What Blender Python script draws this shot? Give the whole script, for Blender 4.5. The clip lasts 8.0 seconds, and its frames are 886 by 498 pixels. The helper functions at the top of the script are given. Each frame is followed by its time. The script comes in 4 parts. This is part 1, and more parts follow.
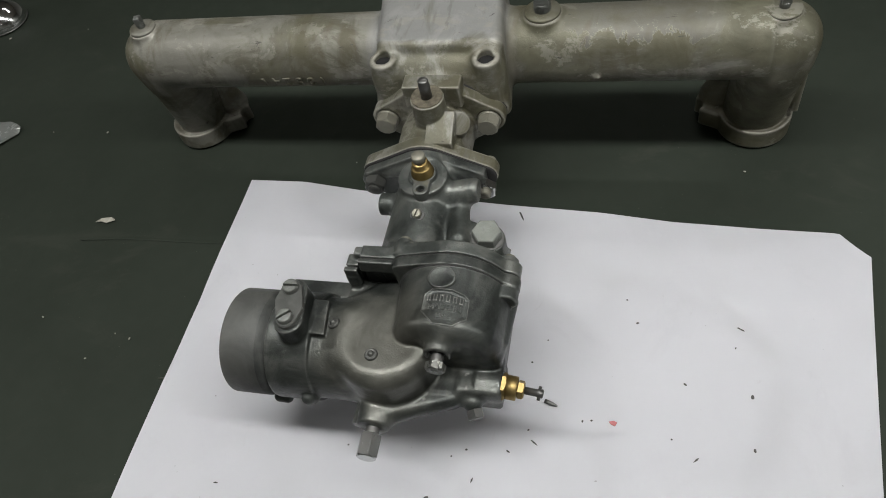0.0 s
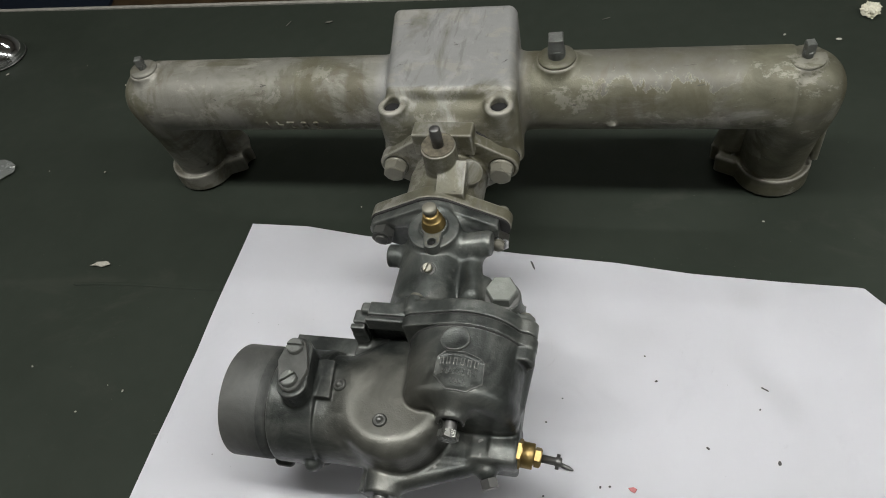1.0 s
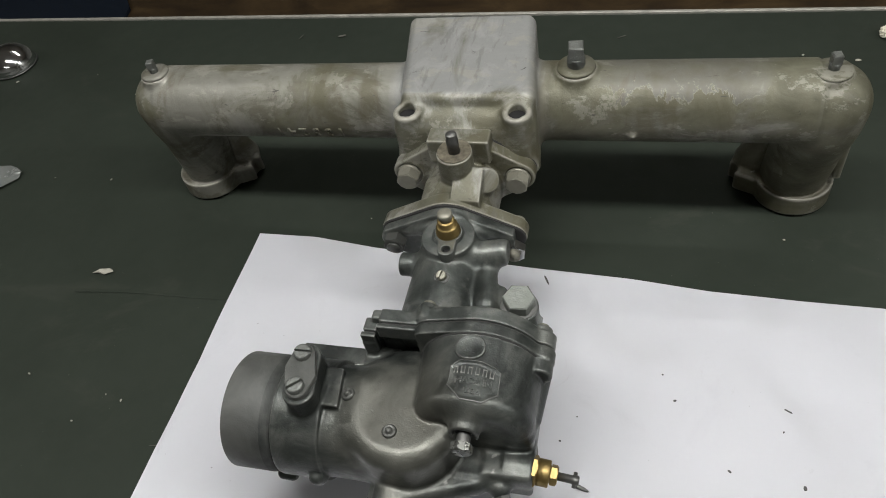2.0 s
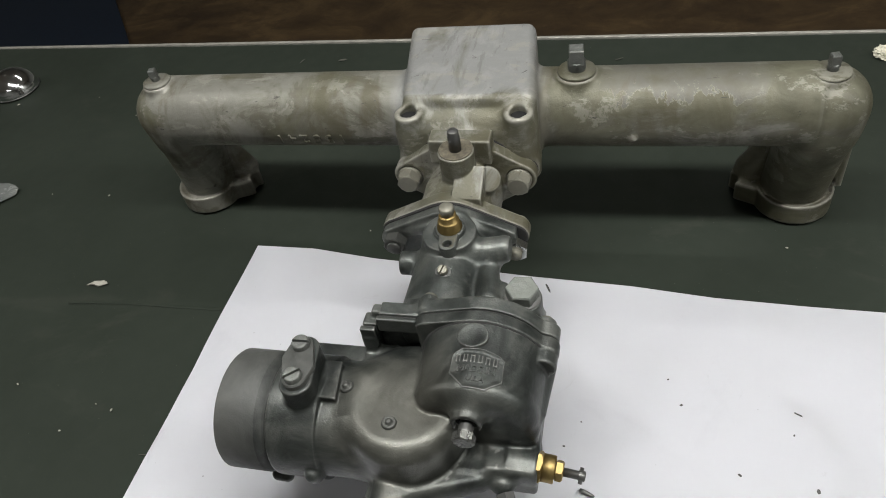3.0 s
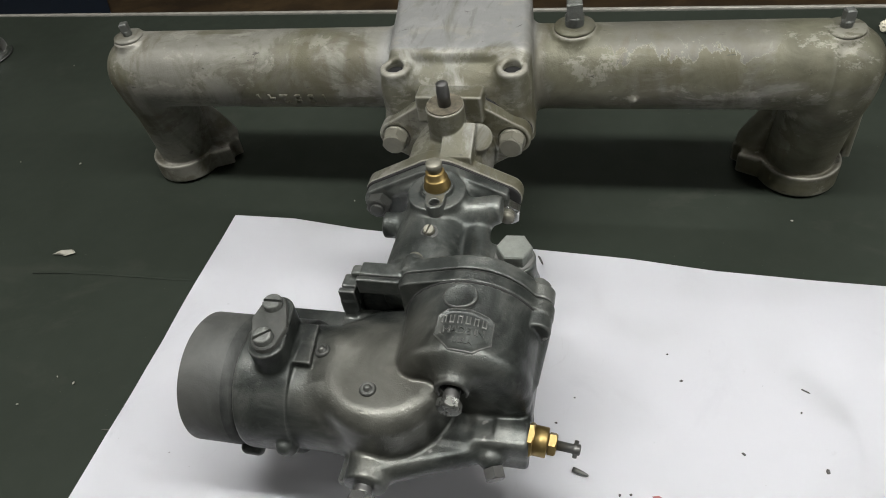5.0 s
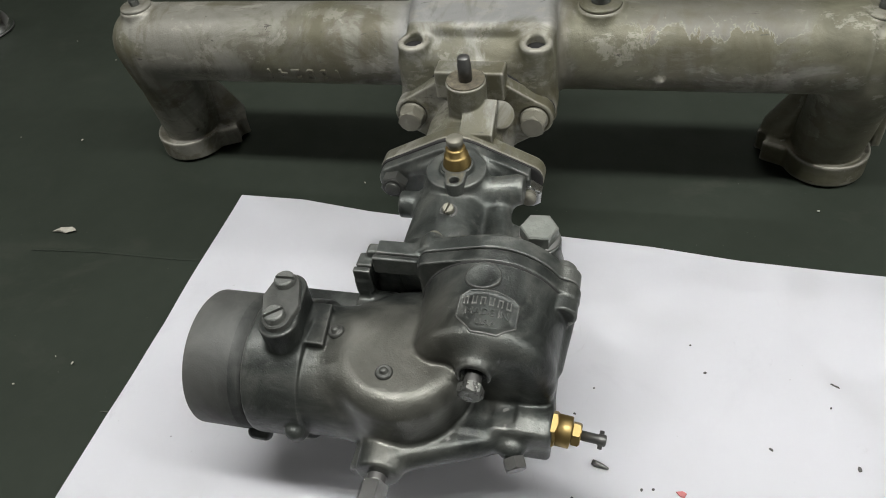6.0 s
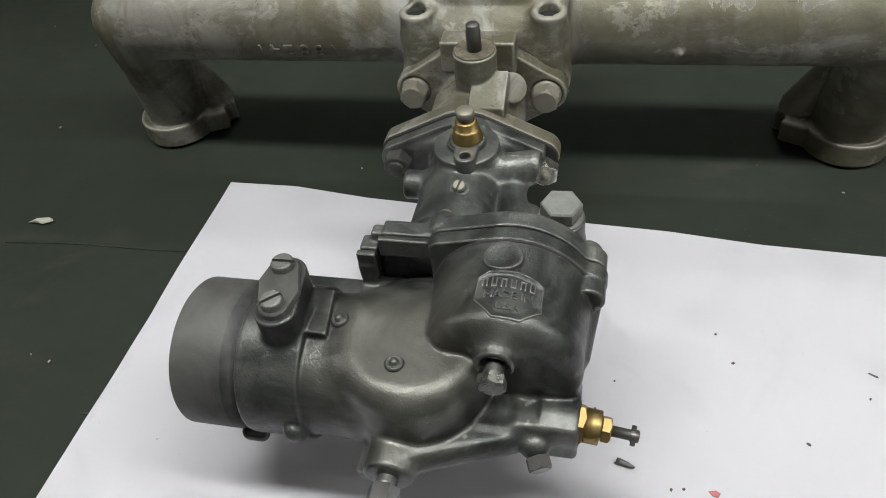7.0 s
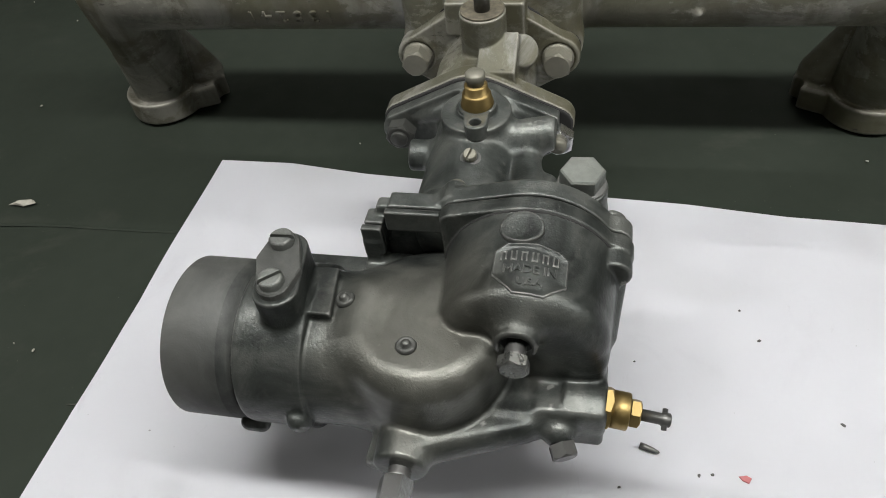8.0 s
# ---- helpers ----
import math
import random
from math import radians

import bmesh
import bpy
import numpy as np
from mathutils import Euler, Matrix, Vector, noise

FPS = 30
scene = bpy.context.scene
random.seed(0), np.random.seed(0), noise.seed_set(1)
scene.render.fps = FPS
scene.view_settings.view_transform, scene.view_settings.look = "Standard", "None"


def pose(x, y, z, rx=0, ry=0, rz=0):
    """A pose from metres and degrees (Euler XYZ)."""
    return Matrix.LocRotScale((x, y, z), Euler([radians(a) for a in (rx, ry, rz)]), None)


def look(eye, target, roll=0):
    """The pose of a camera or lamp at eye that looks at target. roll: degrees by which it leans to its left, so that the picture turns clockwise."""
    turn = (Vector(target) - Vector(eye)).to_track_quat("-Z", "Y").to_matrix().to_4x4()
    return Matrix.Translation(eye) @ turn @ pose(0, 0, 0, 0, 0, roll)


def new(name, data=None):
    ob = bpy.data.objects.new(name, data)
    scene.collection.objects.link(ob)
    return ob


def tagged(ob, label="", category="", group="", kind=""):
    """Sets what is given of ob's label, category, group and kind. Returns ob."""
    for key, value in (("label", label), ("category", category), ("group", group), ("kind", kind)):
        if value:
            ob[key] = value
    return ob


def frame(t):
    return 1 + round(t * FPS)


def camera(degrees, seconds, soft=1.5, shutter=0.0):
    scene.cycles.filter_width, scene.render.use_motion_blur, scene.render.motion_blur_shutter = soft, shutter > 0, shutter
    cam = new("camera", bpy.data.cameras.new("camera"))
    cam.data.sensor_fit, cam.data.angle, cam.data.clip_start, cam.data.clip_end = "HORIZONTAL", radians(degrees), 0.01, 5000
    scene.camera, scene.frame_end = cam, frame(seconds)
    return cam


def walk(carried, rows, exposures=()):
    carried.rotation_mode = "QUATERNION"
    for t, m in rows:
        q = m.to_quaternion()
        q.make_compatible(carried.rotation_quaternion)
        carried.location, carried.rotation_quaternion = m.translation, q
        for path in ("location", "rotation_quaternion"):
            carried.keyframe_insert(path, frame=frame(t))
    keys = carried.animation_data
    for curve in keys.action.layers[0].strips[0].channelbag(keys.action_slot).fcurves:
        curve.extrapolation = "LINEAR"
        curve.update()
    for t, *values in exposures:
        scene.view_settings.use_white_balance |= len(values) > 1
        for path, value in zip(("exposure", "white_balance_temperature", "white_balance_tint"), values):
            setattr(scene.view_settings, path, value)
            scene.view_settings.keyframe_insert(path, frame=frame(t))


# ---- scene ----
cam = camera(62.40, 8.0, 1.0)
PATH = [
    (0, (0.13233, -0.37621, 0.40656), (0.03222, -0.15794, 0.08666), -16.952),
    (0.5, (0.12867, -0.36475, 0.40719), (0.02873, -0.13785, 0.09330), -17.037),
    (1, (0.11854, -0.35588, 0.40213), (0.02005, -0.12483, 0.09083), -15.352),
    (1.5, (0.11249, -0.35393, 0.39329), (0.01498, -0.11969, 0.08406), -13.868),
    (1.7, (0.11118, -0.35512, 0.39095), (0.01096, -0.11804, 0.08476), -13.936),
    (2.8, (0.10774, -0.37360, 0.36966), (0.00831, -0.11248, 0.08343), -12.709),
    (3, (0.10737, -0.37788, 0.36401), (0.00761, -0.11304, 0.08133), -12.073),
    (3.5, (0.10787, -0.38351, 0.35397), (0.00908, -0.11465, 0.07476), -11.417),
    (4, (0.10759, -0.38394, 0.34426), (0.01193, -0.11803, 0.06117), -10.974),
    (4.5, (0.10707, -0.37943, 0.33942), (0.01267, -0.11211, 0.05724), -10.457),
    (4.7, (0.10582, -0.37676, 0.33652), (0.01156, -0.10995, 0.05381), -10.516),
    (5.8, (0.09393, -0.37163, 0.32068), (0.00064, -0.10715, 0.03546), -9.518),
    (6, (0.09099, -0.37110, 0.31764), (-0.00192, -0.10681, 0.03214), -9.194),
    (6.5, (0.08169, -0.36824, 0.30623), (-0.00722, -0.10210, 0.02115), -8.526),
    (7, (0.07579, -0.36149, 0.29387), (-0.01014, -0.09498, 0.00823), -8.602),
    (7.5, (0.06831, -0.35664, 0.28736), (-0.01664, -0.09413, -0.00223), -8.773),
    (8, (0.06481, -0.35217, 0.27687), (-0.01635, -0.09070, -0.01477), -8.938),
]
EXPOSURES = [(0.0, -0.36), (1.0, -0.31), (1.7, -0.22), (2.8, -0.08), (4.5, -0.04), (8.0, -0.06)]
walk(cam, [(t, look(eye, target, roll)) for t, eye, target, roll in PATH], EXPOSURES)

# ---- world and lamps ----
world = bpy.data.worlds.new("world")
scene.world = world
world.use_nodes = True
world.node_tree.nodes["Background"].inputs[0].default_value = (0.55, 0.6, 0.65, 1)
world.node_tree.nodes["Background"].inputs[1].default_value = 0.012

# one fluorescent fitting hung low over the bench, the rest added fill: place, half width of the fitting, its tubes'
# places across it, watts a tube
LAMP_AND_FILLS = [
    (0.14, -0.275, 0.95, 0.07, (-0.022, 0.022), 8.7),
    # unseen fill lights added right, left, behind and in front
    (2.4, -0.3, 1.3, 0.06, (0.0,), 36.0),
    (-2.4, -0.3, 1.3, 0.06, (0.0,), 21.0),
    (0.1, 0.95, 1.55, 0.06, (0.0,), 9.0),
    (0.0, -2.3, 1.55, 0.06, (0.0,), 6.0),
]
for lx, ly, lz, wide, across, watts in LAMP_AND_FILLS:
    for dy in across:
        lamp = bpy.data.lights.new("bench_and_fill_tube", "AREA")
        lamp.shape, lamp.size, lamp.size_y = "RECTANGLE", 1.2, 0.035
        lamp.energy, lamp.color = watts, (1.01, 1.0, 0.975)
        new("bench_and_fill_tube", lamp).matrix_world = pose(lx, ly + dy, lz)


# ---- materials ----
class Nodes:
    """A small builder for node materials."""

    def __init__(self, name):
        self.mat = bpy.data.materials.new(name)
        self.mat.use_nodes = True
        self.tree = self.mat.node_tree
        self.bsdf = self.tree.nodes["Principled BSDF"]
        self.at = self.add("ShaderNodeTexCoord").outputs["Object"]

    def add(self, kind):
        return self.tree.nodes.new(kind)

    def link(self, a, b):
        self.tree.links.new(a, b)

    def noise(self, scale, detail=4.0, rough=0.55, stretch=(1, 1, 1), distort=0.0):
        m = self.add("ShaderNodeMapping")
        m.inputs["Scale"].default_value = stretch
        self.link(self.at, m.inputs[0])
        n = self.add("ShaderNodeTexNoise")
        n.inputs["Scale"].default_value, n.inputs["Detail"].default_value = scale, detail
        n.inputs["Roughness"].default_value, n.inputs["Distortion"].default_value = rough, distort
        self.link(m.outputs[0], n.inputs["Vector"])
        return n.outputs["Fac"]

    def ramp(self, fac, stops):
        r = self.add("ShaderNodeValToRGB")
        while len(r.color_ramp.elements) < len(stops):
            r.color_ramp.elements.new(0.5)
        for e, (p, c) in zip(r.color_ramp.elements, stops):
            e.position, e.color = p, (*((c,) * 3 if isinstance(c, (int, float)) else c), 1)
        self.link(fac, r.inputs[0])
        return r.outputs[0]

    def mix(self, fac, a, b, blend="MIX"):
        n = self.add("ShaderNodeMix")
        n.data_type, n.blend_type = "RGBA", blend
        for value, slot in ((fac, n.inputs[0]), (a, n.inputs[6]), (b, n.inputs[7])):
            if isinstance(value, (int, float)):
                slot.default_value = value
            elif isinstance(value, tuple):
                slot.default_value = (*value, 1)
            else:
                self.link(value, slot)
        return n.outputs[2]

    def set(self, **inputs):
        for key, value in inputs.items():
            slot = self.bsdf.inputs[key.replace("_", " ")]
            if isinstance(value, (int, float)):
                slot.default_value = value
            elif isinstance(value, tuple):
                slot.default_value = (*value, 1)
            else:
                self.link(value, slot)
        return self

    def bump(self, *layers):
        """Layers of (height, metres of depth, strength)."""
        last = None
        for height, depth, strength in layers:
            b = self.add("ShaderNodeBump")
            b.inputs["Distance"].default_value, b.inputs["Strength"].default_value = depth, strength
            self.link(height, b.inputs["Height"])
            if last:
                self.link(last, b.inputs["Normal"])
            last = b.outputs[0]
        self.link(last, self.bsdf.inputs["Normal"])
        return self


# middle of the highlight coloured into the carburetor paint
PLATEAU_HIGHLIGHT = (0.012, -0.222, 0.088)


def worn(n, low=0.51, high=0.58):
    """Where an edge stands proud."""
    g = n.add("ShaderNodeNewGeometry")
    return n.ramp(g.outputs["Pointiness"], [(low, 0.0), (high, 1.0)])


def carb_paint(name="carburetor_grey", tone=1.0, gloss=0.0, relief=1.0, sheen=0.58):
    n = Nodes(name)
    big, mid, fine = n.noise(38, 7, 0.62, (1, 1, 1), 0.6), n.noise(170, 6, 0.6), n.noise(1300, 3, 0.6)
    pits = n.ramp(n.noise(420, 3, 0.6), [(0.62, 1.0), (0.7, 0.0)])
    base = n.ramp(big, [(0.36, tuple(tone * v for v in (0.033, 0.038, 0.035))), (0.5, tuple(tone * v for v in (0.085, 0.094, 0.087))), (0.64, tuple(tone * v for v in (0.17, 0.178, 0.163)))])
    base = n.mix(n.ramp(mid, [(0.56, 0.0), (0.72, 0.5)]), base, tuple(tone * v for v in (0.17, 0.172, 0.155)))
    base = n.mix(n.ramp(n.noise(600, 4, 0.7), [(0.62, 0.0), (0.72, 0.35)]), base, (0.02, 0.021, 0.019))
    # a soft highlight put into the colour on the passage's flat flank
    highlight_reach = n.add("ShaderNodeVectorMath")
    highlight_reach.operation = "DISTANCE"
    n.link(n.at, highlight_reach.inputs[0])
    highlight_reach.inputs[1].default_value = PLATEAU_HIGHLIGHT
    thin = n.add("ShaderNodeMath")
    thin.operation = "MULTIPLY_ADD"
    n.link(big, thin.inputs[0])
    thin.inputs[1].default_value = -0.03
    n.link(highlight_reach.outputs["Value"], thin.inputs[2])
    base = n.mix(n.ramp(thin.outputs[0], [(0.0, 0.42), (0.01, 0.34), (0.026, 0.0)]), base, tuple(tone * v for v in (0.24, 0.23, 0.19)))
    base = n.mix(worn(n, 0.53, 0.63), base, (0.2, 0.2, 0.188))
    chips = n.ramp(n.noise(310, 5, 0.7, (1, 1, 1), 0.5), [(0.68, 0.0), (0.75, 0.35)])
    base = n.mix(chips, base, (0.3, 0.295, 0.27))
    n.set(Base_Color=base, Metallic=sheen, Roughness=n.ramp(mid, [(0.3, 0.3 - gloss), (0.72, 0.48 - gloss)]))
    return n.bump((big, 0.001, 0.2 * relief), (mid, 0.0006, 0.42 * relief), (pits, 0.0004, 0.3 * relief), (fine, 0.00025, 0.7 * relief)).mat


def cast_silver(name="manifold_silver", tone=1.0, dirt=1.0, shift=0.0, wear=True):
    n = Nodes(name)
    big = n.noise(24, 9, 0.68, (0.8, 1.3, 1.3), 0.7)
    mid, fine = n.noise(80, 7, 0.65, (0.7, 1, 1), 0.6), n.noise(1200, 4, 0.6)
    spots = n.noise(380, 5, 0.72)
    clean = n.ramp(mid, [(0.3, tuple(tone * v for v in (0.185, 0.181, 0.152))), (0.7, tuple(tone * v for v in (0.26, 0.256, 0.222)))])
    grime = n.ramp(mid, [(0.28, tuple(tone * v for v in (0.079, 0.076, 0.046))), (0.72, tuple(tone * v for v in (0.165, 0.161, 0.108)))])
    split = n.add("ShaderNodeSeparateXYZ")
    n.link(n.at, split.inputs[0])
    where = n.add("ShaderNodeMapRange")
    where.inputs["From Min"].default_value, where.inputs["From Max"].default_value = -0.24, 0.24
    n.link(split.outputs["X"], where.inputs["Value"])
    lid = n.ramp(where.outputs[0], [(0.41, 0.0), (0.43, 0.85), (0.59, 0.85), (0.61, 0.0)])
    clean = n.mix(lid, clean, tuple(tone * v for v in (0.285, 0.29, 0.285)))
    along = n.ramp(where.outputs[0], [(0.0, 0.4), (0.12, 0.33), (0.3, 0.37), (0.4, 0.36), (0.43, 0.16), (0.6, 0.16), (0.63, 0.56), (0.72, 0.47), (0.86, 0.46), (1.0, 0.5)])
    front = n.add("ShaderNodeMapRange")
    front.inputs["From Min"].default_value, front.inputs["From Max"].default_value = -0.1, 0.1
    n.link(split.outputs["Y"], front.inputs["Value"])
    along = n.mix(1.0, along, n.ramp(front.outputs[0], [(0.0, 0.7), (0.29, 0.72), (0.35, 0.0)]), "ADD")
    stain = n.add("ShaderNodeMath")
    stain.operation = "ADD"
    n.link(big, stain.inputs[0])
    n.link(along, stain.inputs[1])
    lean = n.add("ShaderNodeMath")
    lean.operation = "ADD"
    n.link(stain.outputs[0], lean.inputs[0])
    lean.inputs[1].default_value = shift
    base = n.mix(n.ramp(lean.outputs[0], [(0.82, 0.0), (0.97, 0.9 * dirt)]), clean, grime)
    # flaked light patches, tide marks round the stains, and drips that ran down
    flaked = n.noise(34, 10, 0.74, (0.75, 1.2, 1.2), 0.25)
    base = n.mix(n.ramp(flaked, [(0.55, 0.0), (0.575, 0.52)]), base, tuple(tone * v for v in (0.34, 0.332, 0.285)))
    base = n.mix(n.ramp(lean.outputs[0], [(0.88, 0.0), (0.9, 0.3 * dirt), (0.95, 0.0)]), base, (0.06, 0.05, 0.035))
    # olive bands across the tubes and a grey film that ends in a ragged tide line
    bands = n.noise(17, 6, 0.55, (1.7, 0.45, 0.45), 0.9)
    base = n.mix(n.ramp(bands, [(0.5, 0.0), (0.58, 0.6 * dirt)]), base, tuple(tone * v for v in (0.098, 0.09, 0.052)))
    tide = n.add("ShaderNodeMath")
    tide.operation = "MULTIPLY_ADD"
    n.link(n.noise(70, 8, 0.7, (1.2, 1, 0.7), 0.4), tide.inputs[0])
    tide.inputs[1].default_value = 0.035
    n.link(split.outputs["Z"], tide.inputs[2])
    film = n.add("ShaderNodeMapRange")
    film.inputs["From Min"].default_value, film.inputs["From Max"].default_value = 0.1295, 0.1415
    n.link(tide.outputs[0], film.inputs["Value"])
    reach = n.ramp(where.outputs[0], [(0.66, 0.0), (0.7, 0.95), (0.84, 0.95), (0.88, 0.0)])
    base = n.mix(n.mix(1.0, reach, n.ramp(film.outputs[0], [(0.0, 0.0), (0.06, 1.0), (1.0, 0.25)]), "MULTIPLY"), base, tuple(tone * v for v in (0.15, 0.146, 0.125)))
    base = n.mix(n.mix(1.0, reach, n.ramp(film.outputs[0], [(0.0, 0.0), (0.004, 0.7), (0.06, 0.0)]), "MULTIPLY"), base, tuple(tone * v for v in (0.4, 0.39, 0.33)))
    drips = n.noise(26, 6, 0.65, (3.2, 1.0, 0.55), 0.5)
    base = n.mix(n.ramp(drips, [(0.6, 0.0), (0.68, 0.35 * dirt)]), base, (0.085, 0.07, 0.045))
    flecks = n.noise(150, 7, 0.75, (0.4, 1, 1), 0.5)
    base = n.mix(n.ramp(flecks, [(0.645, 0.0), (0.665, 0.9)]), base, (0.045, 0.042, 0.035))
    base = n.mix(n.ramp(spots, [(0.665, 0.0), (0.72, 0.55)]), base, tuple(tone * v for v in (0.4, 0.39, 0.35)))
    # scraped streaks and pits on the milled block
    streaks = n.noise(170, 6, 0.7, (1, 0.16, 1), 0.3)
    base = n.mix(n.mix(1.0, lid, n.ramp(streaks, [(0.585, 0.0), (0.63, 0.5)]), "MULTIPLY"), base, tuple(tone * v for v in (0.14, 0.138, 0.125)))
    pale = n.noise(60, 7, 0.7, (1, 0.6, 1), 0.6)
    base = n.mix(n.mix(1.0, lid, n.ramp(pale, [(0.5, 0.0), (0.62, 0.45)]), "MULTIPLY"), base, tuple(tone * v for v in (0.4, 0.4, 0.385)))
    if wear:
        base = n.mix(worn(n), base, tuple(tone * v for v in (0.38, 0.37, 0.32)))
    n.set(Base_Color=base, Metallic=0.35, Roughness=n.ramp(big, [(0.4, 0.42), (0.6, 0.6)]))
    return n.bump((big, 0.001, 0.2), (mid, 0.0006, 0.4), (spots, 0.0004, 0.45), (fine, 0.0002, 0.5)).mat


def metal(name, tint, rough, metallic=1.0, scale=900, vary=0.25, dark=0.5, relief=0.00006):
    n = Nodes(name)
    a, b = n.noise(scale, 5, 0.65), n.noise(scale * 0.12, 4)
    base = n.mix(n.ramp(b, [(0.35, 0.0), (0.75, 0.6)]), tint, tuple(dark * v for v in tint))
    n.set(Base_Color=base, Metallic=metallic, Roughness=n.ramp(a, [(0.3, max(0.03, rough - vary / 2)), (0.75, rough + vary / 2)]))
    return n.bump((a, relief, 0.35)).mat


def bench_mat():
    n = Nodes("bench_rubber")
    big, mid, fine = n.noise(5, 6, 0.6), n.noise(60, 5), n.noise(1800, 3)
    base = n.ramp(big, [(0.3, (0.016, 0.0204, 0.015)), (0.7, (0.0226, 0.028, 0.0212))])
    base = n.mix(n.ramp(n.noise(11, 7, 0.7, (1, 2, 1), 0.8), [(0.58, 0.0), (0.75, 0.35)]), base, (0.046, 0.047, 0.038))
    base = n.mix(n.ramp(n.noise(700, 2, 0.5), [(0.77, 0.0), (0.79, 0.35)]), base, (0.22, 0.22, 0.19))
    n.set(Base_Color=base, Roughness=n.ramp(mid, [(0.3, 0.6), (0.7, 0.75)]), Specular_IOR_Level=0.12)
    return n.bump((mid, 0.0003, 0.2), (fine, 0.0001, 0.3)).mat


def paper_white():
    n = Nodes("paper_white")
    big, mid, fine = n.noise(7, 5), n.noise(40, 6, 0.6), n.noise(2500, 2)
    base = n.ramp(big, [(0.3, (0.66, 0.665, 0.695)), (0.7, (0.715, 0.72, 0.75))])
    base = n.mix(n.ramp(n.noise(16, 6, 0.7, (1, 1, 1), 0.7), [(0.58, 0.0), (0.76, 0.5)]), base, (0.6, 0.6, 0.635))
    base = n.mix(n.ramp(n.noise(55, 5, 0.7, (1, 0.5, 1), 1.0), [(0.66, 0.0), (0.74, 0.4)]), base, (0.55, 0.54, 0.56))
    base = n.mix(n.ramp(n.noise(330, 2, 0.5), [(0.775, 0.0), (0.79, 0.75)]), base, (0.3, 0.29, 0.29))
    n.set(Base_Color=base, Roughness=0.75)
    return n.bump((mid, 0.0006, 0.15), (fine, 0.00005, 0.2)).mat


def plain(name, tint, rough=0.6, scale=60, metallic=0.0, vary=0.7):
    n = Nodes(name)
    a, b = n.noise(scale, 5), n.noise(scale * 9, 4)
    n.set(Base_Color=n.ramp(a, [(0.3, tuple(vary * v for v in tint)), (0.7, tint)]), Roughness=rough, Metallic=metallic)
    return n.bump((b, 0.0002, 0.3)).mat


def floor_wood():
    n = Nodes("floor_board_brown")
    a, b = n.noise(4.0, 7, 0.65, (1, 1.5, 1), 0.6), n.noise(16, 7, 0.7, (1, 1.4, 1), 0.6)
    base = n.ramp(a, [(0.36, (0.045, 0.027, 0.012)), (0.52, (0.085, 0.053, 0.023)), (0.66, (0.14, 0.09, 0.04))])
    base = n.mix(n.ramp(b, [(0.5, 0.0), (0.75, 0.6)]), base, (0.035, 0.019, 0.009))
    n.set(Base_Color=base, Roughness=0.6)
    return n.bump((b, 0.002, 0.3)).mat


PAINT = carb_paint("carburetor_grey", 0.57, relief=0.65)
PAINT_UPPER = carb_paint("throttle_body_grey", 0.8, 0.0, 0.8)
PAINT_DARK = carb_paint("air_horn_grey", 0.31, -0.2, 0.35, 0.25)
SILVER = cast_silver("manifold_silver", 0.76)
ADAPTER = cast_silver("adapter_silver", 0.75, 1.0, -0.12)
WASHER = cast_silver("washer_silver", 0.72, 1.0, -0.05, False)
STEEL = metal("bright_steel", (0.6, 0.61, 0.6), 0.22, scale=900, vary=0.08, dark=0.9, relief=0.0002)
ZINC = metal("zinc_plated_steel", (0.21, 0.223, 0.203), 0.5, 0.75, scale=420, vary=0.35, dark=0.35, relief=0.0009)
DRAIN = metal("worn_plug_steel", (0.2, 0.205, 0.19), 0.36, 0.9, scale=600, vary=0.4, dark=0.3, relief=0.0012)
OILED = metal("oiled_nut_steel", (0.07, 0.072, 0.066), 0.45, 0.5, scale=500, relief=0.0003)
SCREW = metal("screw_steel", (0.17, 0.178, 0.165), 0.46, 0.7, scale=800, vary=0.3, dark=0.5, relief=0.002)
DULL = metal("dull_grey_steel", (0.21, 0.204, 0.165), 0.5, 0.5, scale=500, relief=0.0003)
DARK = metal("dark_oiled_steel", (0.13, 0.13, 0.125), 0.42, 0.8)
RUST = plain("caked_dirt", (0.13, 0.115, 0.08), 0.8, 300, vary=0.35)
BRASS = metal("brass", (0.3, 0.22, 0.09), 0.46, dark=0.7, vary=0.16, relief=0.00004)
CHROME = metal("chrome", (0.8, 0.81, 0.82), 0.12, vary=0.12, dark=0.8)
# near-black that stands for the shade inside holes and hollows
BLACK = plain("hollow_shade_black", (0.006, 0.006, 0.006), 0.95)
GASKET = plain("gasket_black", (0.018, 0.018, 0.017), 0.85)
BENCH, PAPER, WOOD = bench_mat(), paper_white(), floor_wood()
TRIM = metal("aluminium_trim", (0.46, 0.45, 0.4), 0.5, 0.6)
NAVY = plain("navy_vinyl", (0.008, 0.017, 0.036), 0.6)
WALLS = plain("wall_paint", (0.38, 0.39, 0.37), 0.8, 4, vary=0.94)
CEILING = plain("ceiling_paint", (0.6, 0.6, 0.58), 0.85, 4, vary=0.95)
HOUSING = plain("lamp_housing_white", (0.75, 0.75, 0.74), 0.5, 8, vary=0.95)
CRUMB = plain("cream_crumb", (0.62, 0.6, 0.48), 0.8, 400)
FLAKE = plain("grey_paint_flake", (0.33, 0.32, 0.27), 0.7, 300)
RED = plain("red_chip", (0.42, 0.13, 0.13), 0.6, 400)
SOOT = plain("dark_chip", (0.085, 0.082, 0.078), 0.7, 400)
SCUFF = plain("grey_dirt", (0.085, 0.085, 0.07), 0.85, 200)
FOIL = metal("clear_plastic_scrap", (0.4, 0.42, 0.4), 0.25, 0.3, 120)


# ---- solid modelling in millimetres ----
MM = 0.001


